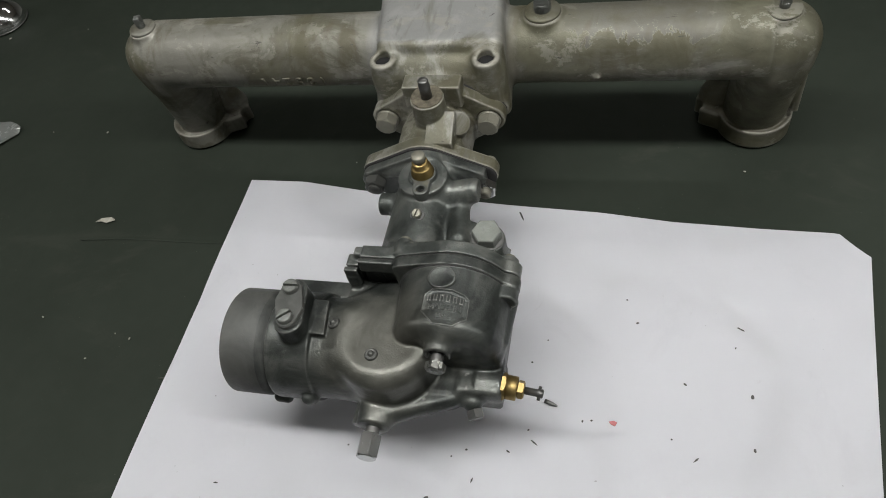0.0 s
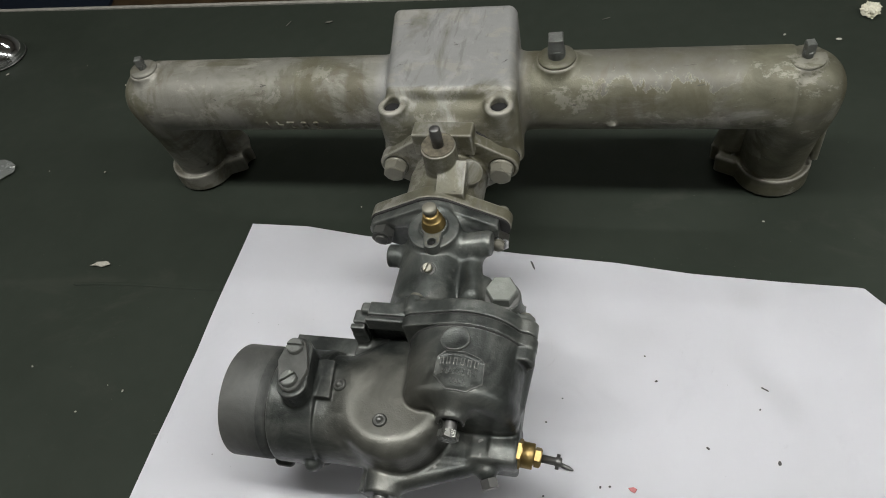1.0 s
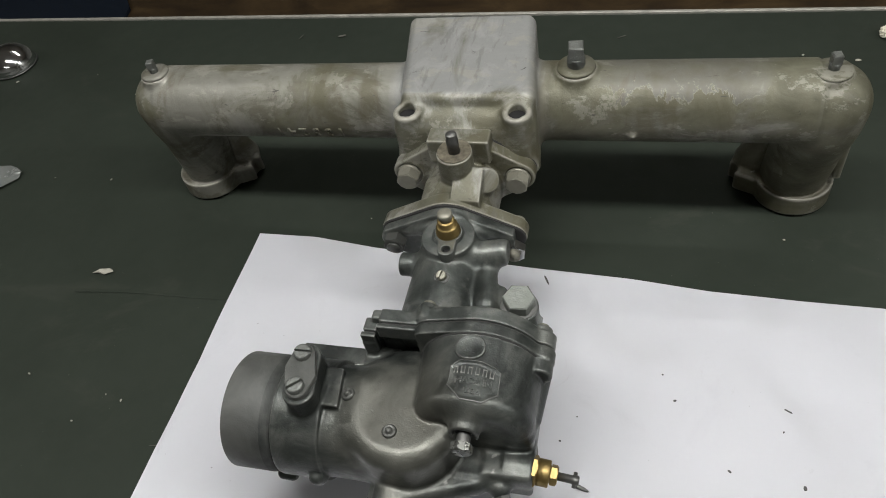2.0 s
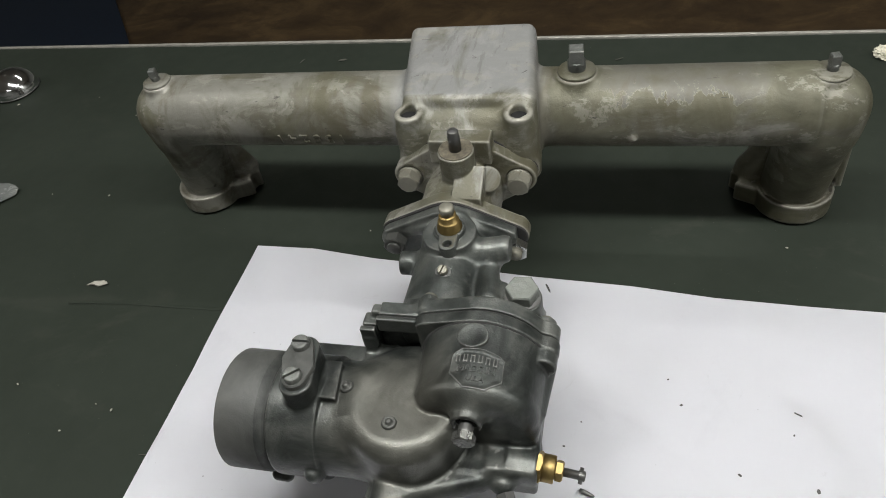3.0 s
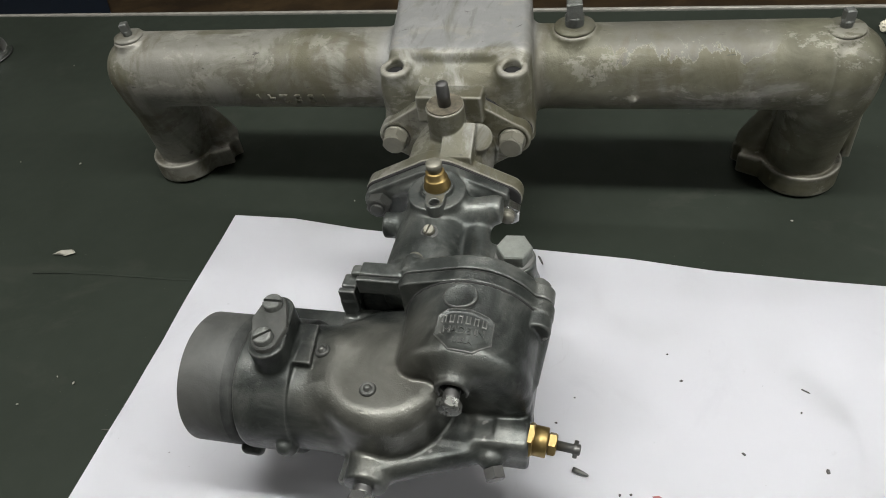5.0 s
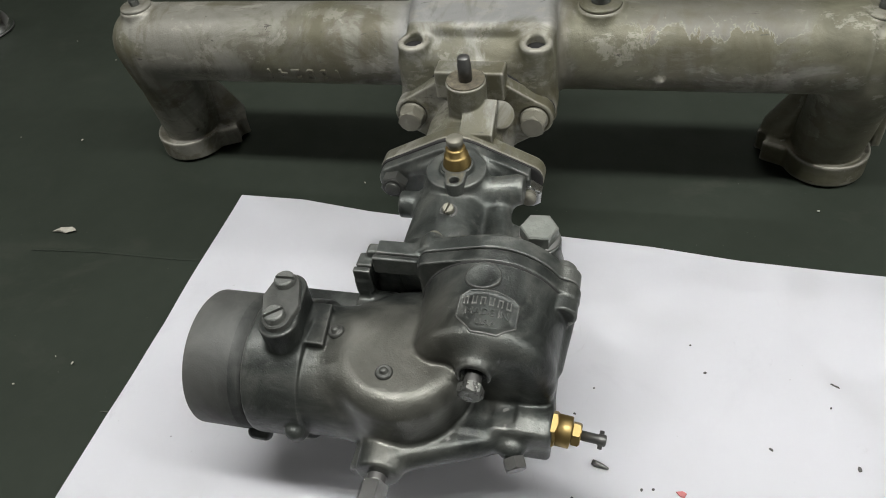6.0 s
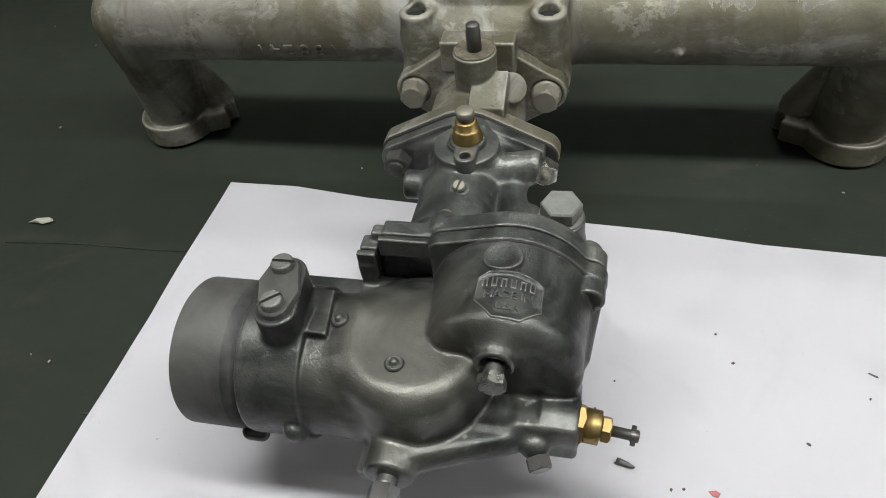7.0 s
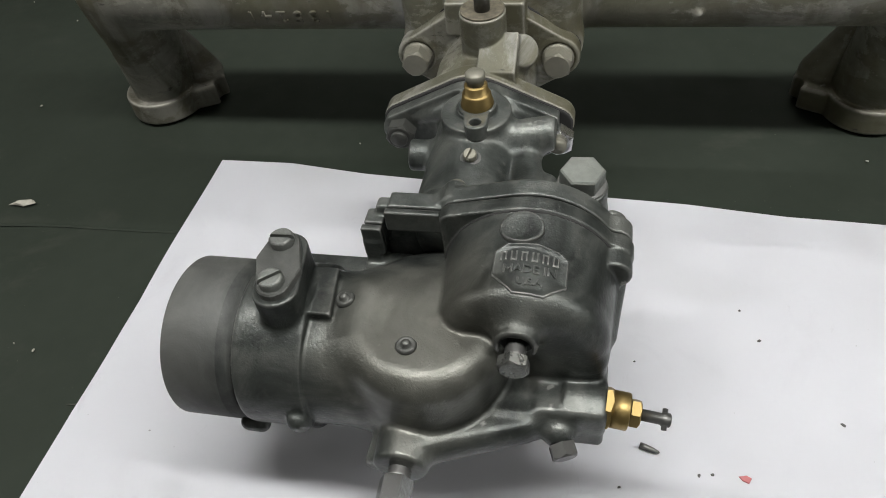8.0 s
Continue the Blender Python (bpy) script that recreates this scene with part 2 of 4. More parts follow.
def smin(a, b, k):
    h = np.maximum(k - np.abs(a - b), 0.0) / k
    return np.minimum(a, b) - h * h * k * 0.25


def smax(a, b, k):
    return -smin(-a, -b, k)


def box(p, c, h, r=1.0):
    q = [np.abs(p[i] - c[i]) - h[i] + r for i in range(3)]
    out = np.sqrt(sum(np.maximum(v, 0) ** 2 for v in q))
    return out + np.minimum(np.maximum(np.maximum(q[0], q[1]), q[2]), 0) - r


def slab(d, t, lo, hi, r=0.6):
    """A flat shape d carried from lo to hi along the coordinate t, with edges rounded by r."""
    a, b = d + r, np.abs(t - (lo + hi) / 2) - (hi - lo) / 2 + r
    return np.sqrt(np.maximum(a, 0) ** 2 + np.maximum(b, 0) ** 2) + np.minimum(np.maximum(a, b), 0) - r


def ring(p, axis, c, r):
    """The distance from the round of radius r about the line through c along axis, in the flat."""
    i, j = [n for n in range(3) if n != axis]
    return np.hypot(p[i] - c[i], p[j] - c[j]) - r


def cyl(p, axis, c, r, lo, hi, e=0.6):
    return slab(ring(p, axis, c, r), p[axis], lo, hi, e)


def cone(p, a, b, ra, rb):
    """A rounded cone between two balls, in two or three coordinates."""
    ba = [y - x for x, y in zip(a, b)]
    l2 = sum(v * v for v in ba)
    rr, pa = ra - rb, [u - v for u, v in zip(p, a)]
    a2, y = l2 - rr * rr, sum(u * v for u, v in zip(pa, ba))
    z = y - l2
    x2 = sum((u * l2 - v * y) ** 2 for u, v in zip(pa, ba))
    y2, z2, k = y * y * l2, z * z * l2, np.sign(rr) * rr * rr * x2
    out = (np.sqrt(x2 * a2 / l2) + y * rr) / l2 - ra
    out = np.where(np.sign(y) * a2 * y2 < k, np.sqrt(x2 + y2) / l2 - ra, out)
    return np.where(np.sign(z) * a2 * z2 > k, np.sqrt(x2 + z2) / l2 - rb, out)


def solid(fn, lo, hi, step):
    """The skin of the solid fn < 0 as a mesh, vertices in metres."""
    axes = [np.arange(a, b + step, step) for a, b in zip(lo, hi)]
    grid = np.meshgrid(*axes, indexing="ij", sparse=True)
    v = np.broadcast_to(fn(grid), [len(a) for a in axes])
    inside = v < 0
    n = [s - 1 for s in v.shape]
    total, count = np.zeros((*n, 3)), np.zeros(n)
    corner = lambda a, o: a[tuple(slice(o[i], o[i] + n[i]) for i in range(3))]  # noqa: E731
    for axis in range(3):
        u, w = [i for i in range(3) if i != axis]
        for du in (0, 1):
            for dw in (0, 1):
                o = [0, 0, 0]
                o[u], o[w] = du, dw
                far = list(o)
                far[axis] = 1
                a, b = corner(v, o), corner(v, far)
                cut = (a < 0) != (b < 0)
                t = np.where(cut, a / np.where(cut, a - b, 1), 0)
                for i in range(3):
                    total[..., i] += cut * (t if i == axis else o[i])
                count += cut
    live = count > 0
    index = np.full(n, -1)
    index[live] = np.arange(live.sum())
    cells = np.argwhere(live)
    pts = (cells + total[live] / count[live][:, None]) * step + np.array(lo)
    for _ in range(3):
        at = [pts[:, i].copy() for i in range(3)]
        d = fn(at)
        grad = np.stack([fn([at[j] + (0.05 if i == j else 0) for j in range(3)]) - fn([at[j] - (0.05 if i == j else 0) for j in range(3)]) for i in range(3)], 1) / 0.1
        move = grad * (d / np.maximum((grad**2).sum(1), 0.2))[:, None]
        far = np.linalg.norm(move, axis=1)[:, None]
        pts -= move * np.minimum(1, 0.4 * step / np.maximum(far, 1e-9))
    faces = []
    for axis in range(3):
        u, w = (axis + 1) % 3, (axis + 2) % 3
        first = [slice(None)] * 3
        second = [slice(None)] * 3
        first[axis], second[axis] = slice(0, -1), slice(1, None)
        a, b = inside[tuple(first)], inside[tuple(second)]
        for sign, where in ((1, a & ~b), (-1, ~a & b)):
            e = np.argwhere(where)
            e = e[(e[:, u] > 0) & (e[:, w] > 0) & (e[:, u] < n[u]) & (e[:, w] < n[w])]
            ring4 = []
            for du, dw in ((-1, -1), (0, -1), (0, 0), (-1, 0)):
                c = e.copy()
                c[:, u] += du
                c[:, w] += dw
                ring4.append(index[c[:, 0], c[:, 1], c[:, 2]])
            faces.append(np.stack(ring4[::sign], 1))
    faces = np.concatenate(faces)
    me = bpy.data.meshes.new("solid")
    me.vertices.add(len(pts))
    me.vertices.foreach_set("co", (pts * MM).ravel())
    me.loops.add(faces.size)
    me.loops.foreach_set("vertex_index", faces.ravel())
    me.polygons.add(len(faces))
    me.polygons.foreach_set("loop_start", np.arange(0, faces.size, 4))
    me.polygons.foreach_set("loop_total", np.full(len(faces), 4))
    me.update(calc_edges=True)
    me.validate()
    me.polygons.foreach_set("use_smooth", np.ones(len(me.polygons), bool))
    return me


def part(name, shape, material, parent, label=""):
    """Links a bmesh or a mesh as one part under a thing or a part. Its coordinates are the world's."""
    me = shape
    if isinstance(shape, bmesh.types.BMesh):
        me = bpy.data.meshes.new(name)
        bmesh.ops.recalc_face_normals(shape, faces=shape.faces)
        shape.to_mesh(me)
        shape.free()
    me.name = name
    me.materials.append(material)
    ob = new(name, me)
    ob.parent = parent
    if parent is not None and parent.type == "EMPTY":
        ob.matrix_parent_inverse = Matrix.Translation(-parent.location)
    return tagged(ob, label)


def thing(name, at, label, category, group="", kind=""):
    e = new(name)
    e.location, e.empty_display_size = [v * MM for v in at], 0.02
    return tagged(e, label, category, group, kind)


def axis_pose(at, way, spin=0.0):
    """A pose in metres at a place in millimetres, with z along way, turned by spin degrees."""
    q = Vector(way).normalized().to_track_quat("Z", "Y")
    return Matrix.Translation(Vector(at) * MM) @ q.to_matrix().to_4x4() @ pose(0, 0, 0, 0, 0, spin)


def lathe(profile, m, sides=40, bm=None, smooth=True):
    """A turned shape from (radius, height) in millimetres, along z of the pose m. Open ends on the axis are closed by radius 0."""
    bm = bm or bmesh.new()
    rings = []
    for r, h in profile:
        if r <= 1e-6:
            rings.append([bm.verts.new(m @ Vector((0, 0, h * MM)))])
        else:
            rings.append([bm.verts.new(m @ Vector((r * MM * math.cos(a), r * MM * math.sin(a), h * MM))) for a in (2 * math.pi * i / sides for i in range(sides))])
    for lo, hi in zip(rings, rings[1:]):
        for i in range(sides):
            j = (i + 1) % sides
            if len(lo) == 1 and len(hi) == 1:
                continue
            if len(lo) == 1:
                f = bm.faces.new((lo[0], hi[i], hi[j]))
            elif len(hi) == 1:
                f = bm.faces.new((lo[i], lo[j], hi[0]))
            else:
                f = bm.faces.new((lo[i], lo[j], hi[j], hi[i]))
            f.smooth = smooth
    return bm


def sharpen(bm, degrees=35):
    for e in bm.edges:
        if len(e.link_faces) == 2 and e.calc_face_angle(0) > radians(degrees):
            e.smooth = False
    return bm


def turned(profile, m, sides=40, bm=None):
    return sharpen(lathe(profile, m, sides, bm))


def prism(outline, lo, hi, m, chamfer=0.4, bm=None):
    """A straight-sided piece from a flat outline in millimetres, z from lo to hi along the pose m, with its top edge chamfered."""
    bm = bm or bmesh.new()
    c = (sum(p[0] for p in outline) / len(outline), sum(p[1] for p in outline) / len(outline))
    far = max(math.hypot(p[0] - c[0], p[1] - c[1]) for p in outline)
    k = 1 - chamfer / far
    levels = [(1, lo), (1, hi - chamfer), (k, hi)]
    rows = [[bm.verts.new(m @ Vector(((c[0] + (x - c[0]) * s) * MM, (c[1] + (y - c[1]) * s) * MM, h * MM))) for x, y in outline] for s, h in levels]
    for a, b in zip(rows, rows[1:]):
        for i in range(len(outline)):
            j = (i + 1) % len(outline)
            bm.faces.new((a[i], a[j], b[j], b[i]))
    bm.faces.new(rows[-1])
    bm.faces.new(rows[0][::-1])
    return bm


def polygon(n, r, turn=0.0):
    return [(r * math.cos(2 * math.pi * i / n + radians(turn)), r * math.sin(2 * math.pi * i / n + radians(turn))) for i in range(n)]


def hexagon(flats, m, lo, hi, bm=None):
    """A hexagon head, chamfered to a round at its top."""
    bm = bm or bmesh.new()
    r = flats / math.sqrt(3)
    n = 6
    base = [bm.verts.new(m @ Vector((x * MM, y * MM, lo * MM))) for x, y in polygon(n, r)]
    top = [bm.verts.new(m @ Vector((x * MM, y * MM, (hi - 0.09 * flats) * MM))) for x, y in polygon(n, r)]
    mids = [bm.verts.new(m @ Vector((x * MM, y * MM, (hi - 0.02 * flats) * MM))) for x, y in polygon(n, flats / 2, 30)]
    cap = [bm.verts.new(m @ Vector((x * MM, y * MM, hi * MM))) for x, y in polygon(24, flats * 0.45)]
    for i in range(n):
        j = (i + 1) % n
        bm.faces.new((base[i], base[j], top[j], top[i]))
        bm.faces.new((top[i], top[j], mids[i]))
        a = 4 * i + 2
        bm.faces.new((mids[i], top[j], cap[(a + 2) % 24], cap[(a + 1) % 24], cap[a]))
        bm.faces.new((mids[i], cap[a], cap[a - 1], cap[a - 2], top[i]))
    bm.faces.new(cap)
    bm.faces.new(base[::-1])
    return bm


def slotted_head(r, h, m, depth=0.9, width=1.1):
    """A domed screw head with a straight slot along x, built of two halves and a sunk floor."""
    bm = bmesh.new()
    w = width / 2
    for s in (1, -1):
        arc = [a for a in np.linspace(math.asin(w / r), math.pi - math.asin(w / r), 15)]
        low = [(r * math.cos(a), s * r * math.sin(a)) for a in arc]
        rows = []
        for k, z in ((1, 0), (1, h * 0.72), (0.93, h * 0.9), (0.8, h)):
            rows.append([bm.verts.new(m @ Vector((x * k * MM, s * max(w, abs(y) * k) * MM, z * MM))) for x, y in low])
        for a, b in zip(rows, rows[1:]):
            for i in range(len(low) - 1):
                bm.faces.new((a[i], a[i + 1], b[i + 1], b[i])).smooth = True
        bm.faces.new(rows[-1])
        bm.faces.new([row[0] for row in rows] + [row[-1] for row in rows[::-1]])
    turned([(0, h - depth), (r * 0.96, h - depth), (r * 0.96, 0), (0, 0)], m, 28, bm)
    return bm


def thread(r, lo, hi, m, pitch=1.0):
    profile, h = [(0, lo)], lo
    while h < hi - pitch:
        profile += [(r, h), (r * 0.84, h + pitch / 2)]
        h += pitch
    return lathe(profile + [(r, hi), (0, hi)], m, 24)


# ---- the room and the bench ----
def block(lo, hi, bevel=0.0, bm=None):
    """A box from corner to corner, in metres."""
    bm = bm or bmesh.new()
    made = bmesh.ops.create_cube(bm, size=1, matrix=Matrix.LocRotScale([(a + b) / 2 for a, b in zip(lo, hi)], None, [b - a for a, b in zip(lo, hi)]))["verts"]
    if bevel:
        bmesh.ops.bevel(bm, geom=list({e for v in made for e in v.link_edges}), offset=bevel, segments=2, profile=0.6, affect="EDGES")
    return bm


def structure(name, bm, material, label, category):
    return tagged(part(name, bm, material, None), label, category, "", "structure")


FLOOR_Z = -0.88
structure("floor", block((-3.2, -3.2, FLOOR_Z - 0.1), (3.2, 3.4, FLOOR_Z)), WOOD, "blotchy brown wooden workshop floor behind the bench", "floor")
# walls and ceiling are unseen, added so that their paint bounces fill light
structure("wall_north", block((-3.2, 3.3, FLOOR_Z), (3.2, 3.4, 1.75)), WALLS, "unseen plain grey wall added to close the workshop", "wall")
structure("wall_south", block((-3.2, -3.2, FLOOR_Z), (3.2, -3.1, 1.75)), WALLS, "unseen plain grey wall added to close the workshop", "wall")
structure("wall_west", block((-3.2, -3.1, FLOOR_Z), (-3.1, 3.3, 1.75)), WALLS, "unseen plain grey wall added to close the workshop", "wall")
structure("wall_east", block((3.1, -3.1, FLOOR_Z), (3.2, 3.3, 1.75)), WALLS, "unseen plain grey wall added to close the workshop", "wall")
structure("ceiling", block((-3.2, -3.2, 1.75), (3.2, 3.4, 1.85)), CEILING, "unseen plain white ceiling added to close the workshop", "ceiling")

# housings for the bench fitting and for the added fill lights
for lx, ly, lz, wide, across, watts in LAMP_AND_FILLS:
    lampbox = thing("bench_and_fill_fitting", (lx * 1000, ly * 1000, lz * 1000), "unseen white tube fitting for the bench light and added fill", "ceiling light", "ceiling lights")
    top = 1.745 if lz > 1.4 else lz + 0.09
    part("housing", block((lx - 0.64, ly - wide, lz + 0.01), (lx + 0.64, ly + wide, top), 0.006), HOUSING, lampbox)
    for ex in (-0.6475, 0.6475):
        part("end_cap", block((lx + ex - 0.0075, ly - wide, lz - 0.02), (lx + ex + 0.0075, ly + wide, top - 0.005), 0.003), HOUSING, lampbox)
    if top < 1.7:
        for ex in (-0.45, 0.45):
            part("hanger_rod", block((lx + ex - 0.004, ly - 0.004, top - 0.002), (lx + ex + 0.004, ly + 0.004, 1.75), 0.001), DULL, lampbox)

BACK = 0.2475  # the bench's far edge
bench = thing("workbench", (0, -200, FLOOR_Z * 1000), "workbench with a worn black rubber top and pale metal edge", "workbench")


def out_of_square(bm):
    """The far edge runs a little towards the front on its way to +x."""
    for v in bm.verts:
        if v.co.y > 0.2:
            v.co.y -= 0.0095 * (v.co.x + 0.44) * min(1.0, (v.co.y - 0.2) / 0.02)
    return bm


trim = block((-1.1, BACK + 0.0002, -0.04), (1.0, BACK + 0.0042, -0.0008), 0.0008)
part("edge_strip", out_of_square(trim), TRIM, bench, "thin pale aluminium edge strip")
part("benchtop", out_of_square(block((-1.1, -0.62, -0.045), (1.0, BACK, -0.0025), 0.002)), BENCH, bench)
for lx in (-1.04, 0.94):
    for ly in (-0.57, 0.19):
        part("leg", block((lx - 0.03, ly - 0.03, FLOOR_Z), (lx + 0.03, ly + 0.03, -0.045), 0.003), DARK, bench)

# the rubber sheet: one thin skin with shallow waves and a pressed seam
random.seed(3)
skin = bmesh.new()
NX, NY = 150, 70
rows = []
for j in range(NY + 1):
    y = -0.615 + (BACK - 0.0005 + 0.615) * j / NY
    row = []
    for i in range(NX + 1):
        x = -1.098 + 2.096 * i / NX
        z = -0.0022 + 0.0007 * noise.noise((3 * x, 3 * y, 1.7)) + 0.0003 * noise.noise((14 * x, 14 * y, 4.1))
        row.append(skin.verts.new((x, y, min(z, -0.0012))))
    rows.append(row)
for a, b in zip(rows, rows[1:]):
    for i in range(NX):
        skin.faces.new((a[i], a[i + 1], b[i + 1], b[i])).smooth = True
part("rubber_sheet", out_of_square(skin), BENCH, bench, "worn black-green rubber sheet with faint scuffs")
for x0, x1, y0, y1 in ((-0.29, -0.166, -0.1075, -0.1015),):
    seam, m = bmesh.new(), []
    for i in range(15):
        t = i / 14
        x, y = x0 + (x1 - x0) * t, y0 + (y1 - y0) * t + 0.0012 * math.sin(5 * t)
        m.append([seam.verts.new((x, y + dy, -0.0009 + dz)) for dy, dz in ((-0.0012, -0.0008), (0, -0.0001), (0.0012, -0.0008))])
    for a, b in zip(m, m[1:]):
        for i in range(2):
            seam.faces.new((a[i], a[i + 1], b[i + 1], b[i])).smooth = True
    part("crease", seam, BENCH, bench)

# dark blue mat on the floor behind the bench
matline = [(-3.0, 1.0), (-1.62, 1.0), (-1.64, 1.42), (-1.7, 1.68), (-1.85, 1.88), (-2.05, 2.14), (-2.2, 2.32), (-3.0, 2.32)]
fm = bmesh.new()
lowv = [fm.verts.new((x, y, FLOOR_Z + 0.0005)) for x, y in matline]
topv = [fm.verts.new((x, y, FLOOR_Z + 0.012)) for x, y in matline]
fm.faces.new(topv)
for i in range(len(matline)):
    j = (i + 1) % len(matline)
    fm.faces.new((lowv[i], lowv[j], topv[j], topv[i]))
tagged(part("floor_mat", fm, NAVY, None), "dark navy vinyl mat on the brown floor", "floor mat")

# ---- the sheet of paper ----
PAPER_RIGHT = 0.2575


def paper_z(x, y):
    """The sheet lies flat but for a lifted far corner and slow waves along its sides."""
    left = max(0.0, 1 - (x + 0.1625) / 0.06)
    z = -0.0001 + 0.0009 * left * left * (1.2 + math.sin(38 * y)) + 0.0004 * (1 + noise.noise((12 * x, 12 * y, 2.0)))
    return z


FAR_EDGE = [(-0.1625, -0.043), (-0.117, -0.043), (-0.068, -0.0495), (0.046, -0.058), (0.11, -0.0615), (0.158, -0.067), (0.21, -0.0695), (0.2575, -0.0705)]


LEFT_EDGE = ((0.0, 0.2, 0.4, 0.47, 0.53, 0.63, 1.0), (-0.1625, -0.162, -0.1618, -0.1628, -0.1632, -0.1642, -0.1634))


def paper_sheet():
    bm = bmesh.new()
    nx, ny = 110, 76
    x1 = PAPER_RIGHT
    rows = []
    for j in range(ny + 1):
        t = j / ny
        row = []
        for i in range(nx + 1):
            s = i / nx
            left = float(np.interp(t, LEFT_EDGE[0], LEFT_EDGE[1]))
            right = 0.2738 - 0.0185 * t
            x = left + (right - left) * s
            far = float(np.interp(x, [p[0] for p in FAR_EDGE], [p[1] for p in FAR_EDGE]))
            if x > x1:
                far -= (x - x1) * 1.05 + 0.0008 * math.sin((x - x1) / 0.0165 * math.pi)
            y = far + (-0.322 - far) * t
            row.append(bm.verts.new((x, y, paper_z(x, y))))
        rows.append(row)
    for a, b in zip(rows, rows[1:]):
        for i in range(nx):
            bm.faces.new((b[i], b[i + 1], a[i + 1], a[i])).smooth = True
    bmesh.ops.solidify(bm, geom=list(bm.faces), thickness=0.00018)
    return sharpen(bm, 40)


tagged(part("paper_sheet", paper_sheet(), PAPER, None), "white paper sheet with smudges and a clipped corner", "paper")

# ---- the intake manifold ----
TILT_IN_PLAN = radians(0.95)
CT, ST = math.cos(TILT_IN_PLAN), math.sin(TILT_IN_PLAN)


def manifold_shape(w):
    p = [w[0] * CT + w[1] * ST, w[1] * CT - w[0] * ST, w[2]]
    x, y, z = p
    tube = ring(p, 0, (0, 0, 94), 24.2) + 0 * x
    tube = slab(tube, x, -212, 206, 3)
    d = tube
    for ex, side, rise, fx, fy in ((-212.5, -1, 94, -223.8, 16.7), (210.8, 1, 93.5, 210.6, 21.5)):
        elbow = cone(p, (ex, 0, rise), (ex * 0.998, 3, 78), 23.2, 21.4)
        leg = cone(p, (ex * 0.998, 2, 80), (fx - side * 0.5, fy + 2.5, 8), 21.2, 20.2)
        d = smin(smin(d, elbow, 2), leg, 7)
        foot_d = np.hypot(x - fx, y - fy) - 24.3
        lug_d = cone((x, y), (fx - side * 6, fy + 3), (fx - side * 29, fy + 8), 16, 11.0)
        foot = smin(slab(foot_d, z, 0, 15.0, 1.0), slab(lug_d, z, 0, 14.5, 1.5), 1.0)
        foot = smax(foot, -cyl(p, 2, (fx - side * 40, fy + 6, 0), 5.6, -5, 40, 0.3), 1.5)
        gusset = cone(p, (fx - side * 11, fy + 13, 44), (fx - side * 26, fy + 16, 15), 10, 10.5)
        foot = smin(foot, gusset, 3)
        d = smin(d, smax(foot, -z, 0.4), 0.8)
        tab = box(p, (ex + side * 22 + max(0, side) * 0.6, 20, 41), (2.4, 9, 19.5), 1.0)
        d = smin(d, tab, 1.5)
        d = smin(d, cyl(p, 2, (209.0 if side > 0 else -211.5, -2, 0), 10.2, 96, 116.0 if side > 0 else 118.4, 0.8), 3)
    # the plenum block with its two drilled ears
    bx = x - 7.4 + 0.128 * (y + 3)
    plenum = box([bx, y, z], (0, 4.4, 96), (40.4 + 0.02 * y, 42.2, 31.4), 6)
    front = box(p, (9.6, -32, 94.5), (35, 13.5, 25.5), 8)
    ears = np.minimum(cyl(p, 2, (-22.8, -43.2, 0), 8.4, 88, 121.8, 1.6), cyl(p, 2, (41.6, -43.8, 0), 8.4, 88, 121.8, 1.6))
    pad = slab(flange_outline(x, z, 9.6, 86, 27.5, 9.8, 33.0), y, -49.5, -38, 1.0)
    pad = smin(pad, box(p, (9.8, -42.5, 100), (40.2, 6.5, 13), 4), 3)
    top = box(p, (11, -38, 104), (30, 9, 10), 5)
    mid = smin(smin(plenum, front, 4), smin(ears, smin(pad, top, 3), 6), 5.0)
    d = smin(d, mid, 6)
    d = smin(d, cyl(p, 2, (71, -1, 0), 12.0, 98, 119.4, 1.0), 4)
    for hx, hy in ((-22.8, -43.2), (41.6, -43.8)):
        d = smax(d, -cyl(p, 2, (hx, hy, 0), 5.0, 92, 140, 0.2), 0.4)
    nub = cone(p, (104, -23, 87), (105.5, -24.0, 87.5), 1.9, 1.5)
    d = smin(d, nub, 2)
    return d


def flange_outline(x, z, cx, cz, rc, re, reach):
    a = cone((x, z), (cx, cz), (cx - reach, cz), rc, re)
    b = cone((x, z), (cx, cz), (cx + reach, cz), rc, re)
    return np.minimum(a, b)


def by_yaw(x, y, z):
    """A place on the manifold, in millimetres of the world."""
    return (x * CT - y * ST, y * CT + x * ST, z)


manifold = thing("intake_manifold", (0, 12, 0), "silver-painted cast intake manifold with brown stains, standing on two legs", "intake manifold")
part("casting", solid(manifold_shape, (-250, -62, -3), (250, 62, 133), 1.25), SILVER, manifold)


def square_plug(name, at, r_washer, flats, rise, spin):
    m = axis_pose(at, (0, 0, 1), spin)
    w = part("washer", turned([(0, 0), (r_washer, 0), (r_washer + 0.4, 0.7), (r_washer, 2.0), (r_washer * 0.55, 2.3), (0, 2.3)], m, 48), WASHER, manifold, "thick grey painted washer")
    part("plug_thread", thread(flats * 0.62, 2.2, 2.2 + rise * 0.4, m), SCREW, w)
    h = flats / 2
    part(name, prism([(-h, -h), (h, -h), (h, h), (-h, h)], 2.2 + rise * 0.3, 2.2 + rise, m, 0.7), SCREW, w, "square-headed steel pipe plug")


square_plug("plug_head", by_yaw(-211.5, -2, 118.2), 9.2, 4.8, 8.4, 18)
square_plug("plug_head", by_yaw(209.0, -2, 115.8), 10.0, 5.0, 9.6, 12)
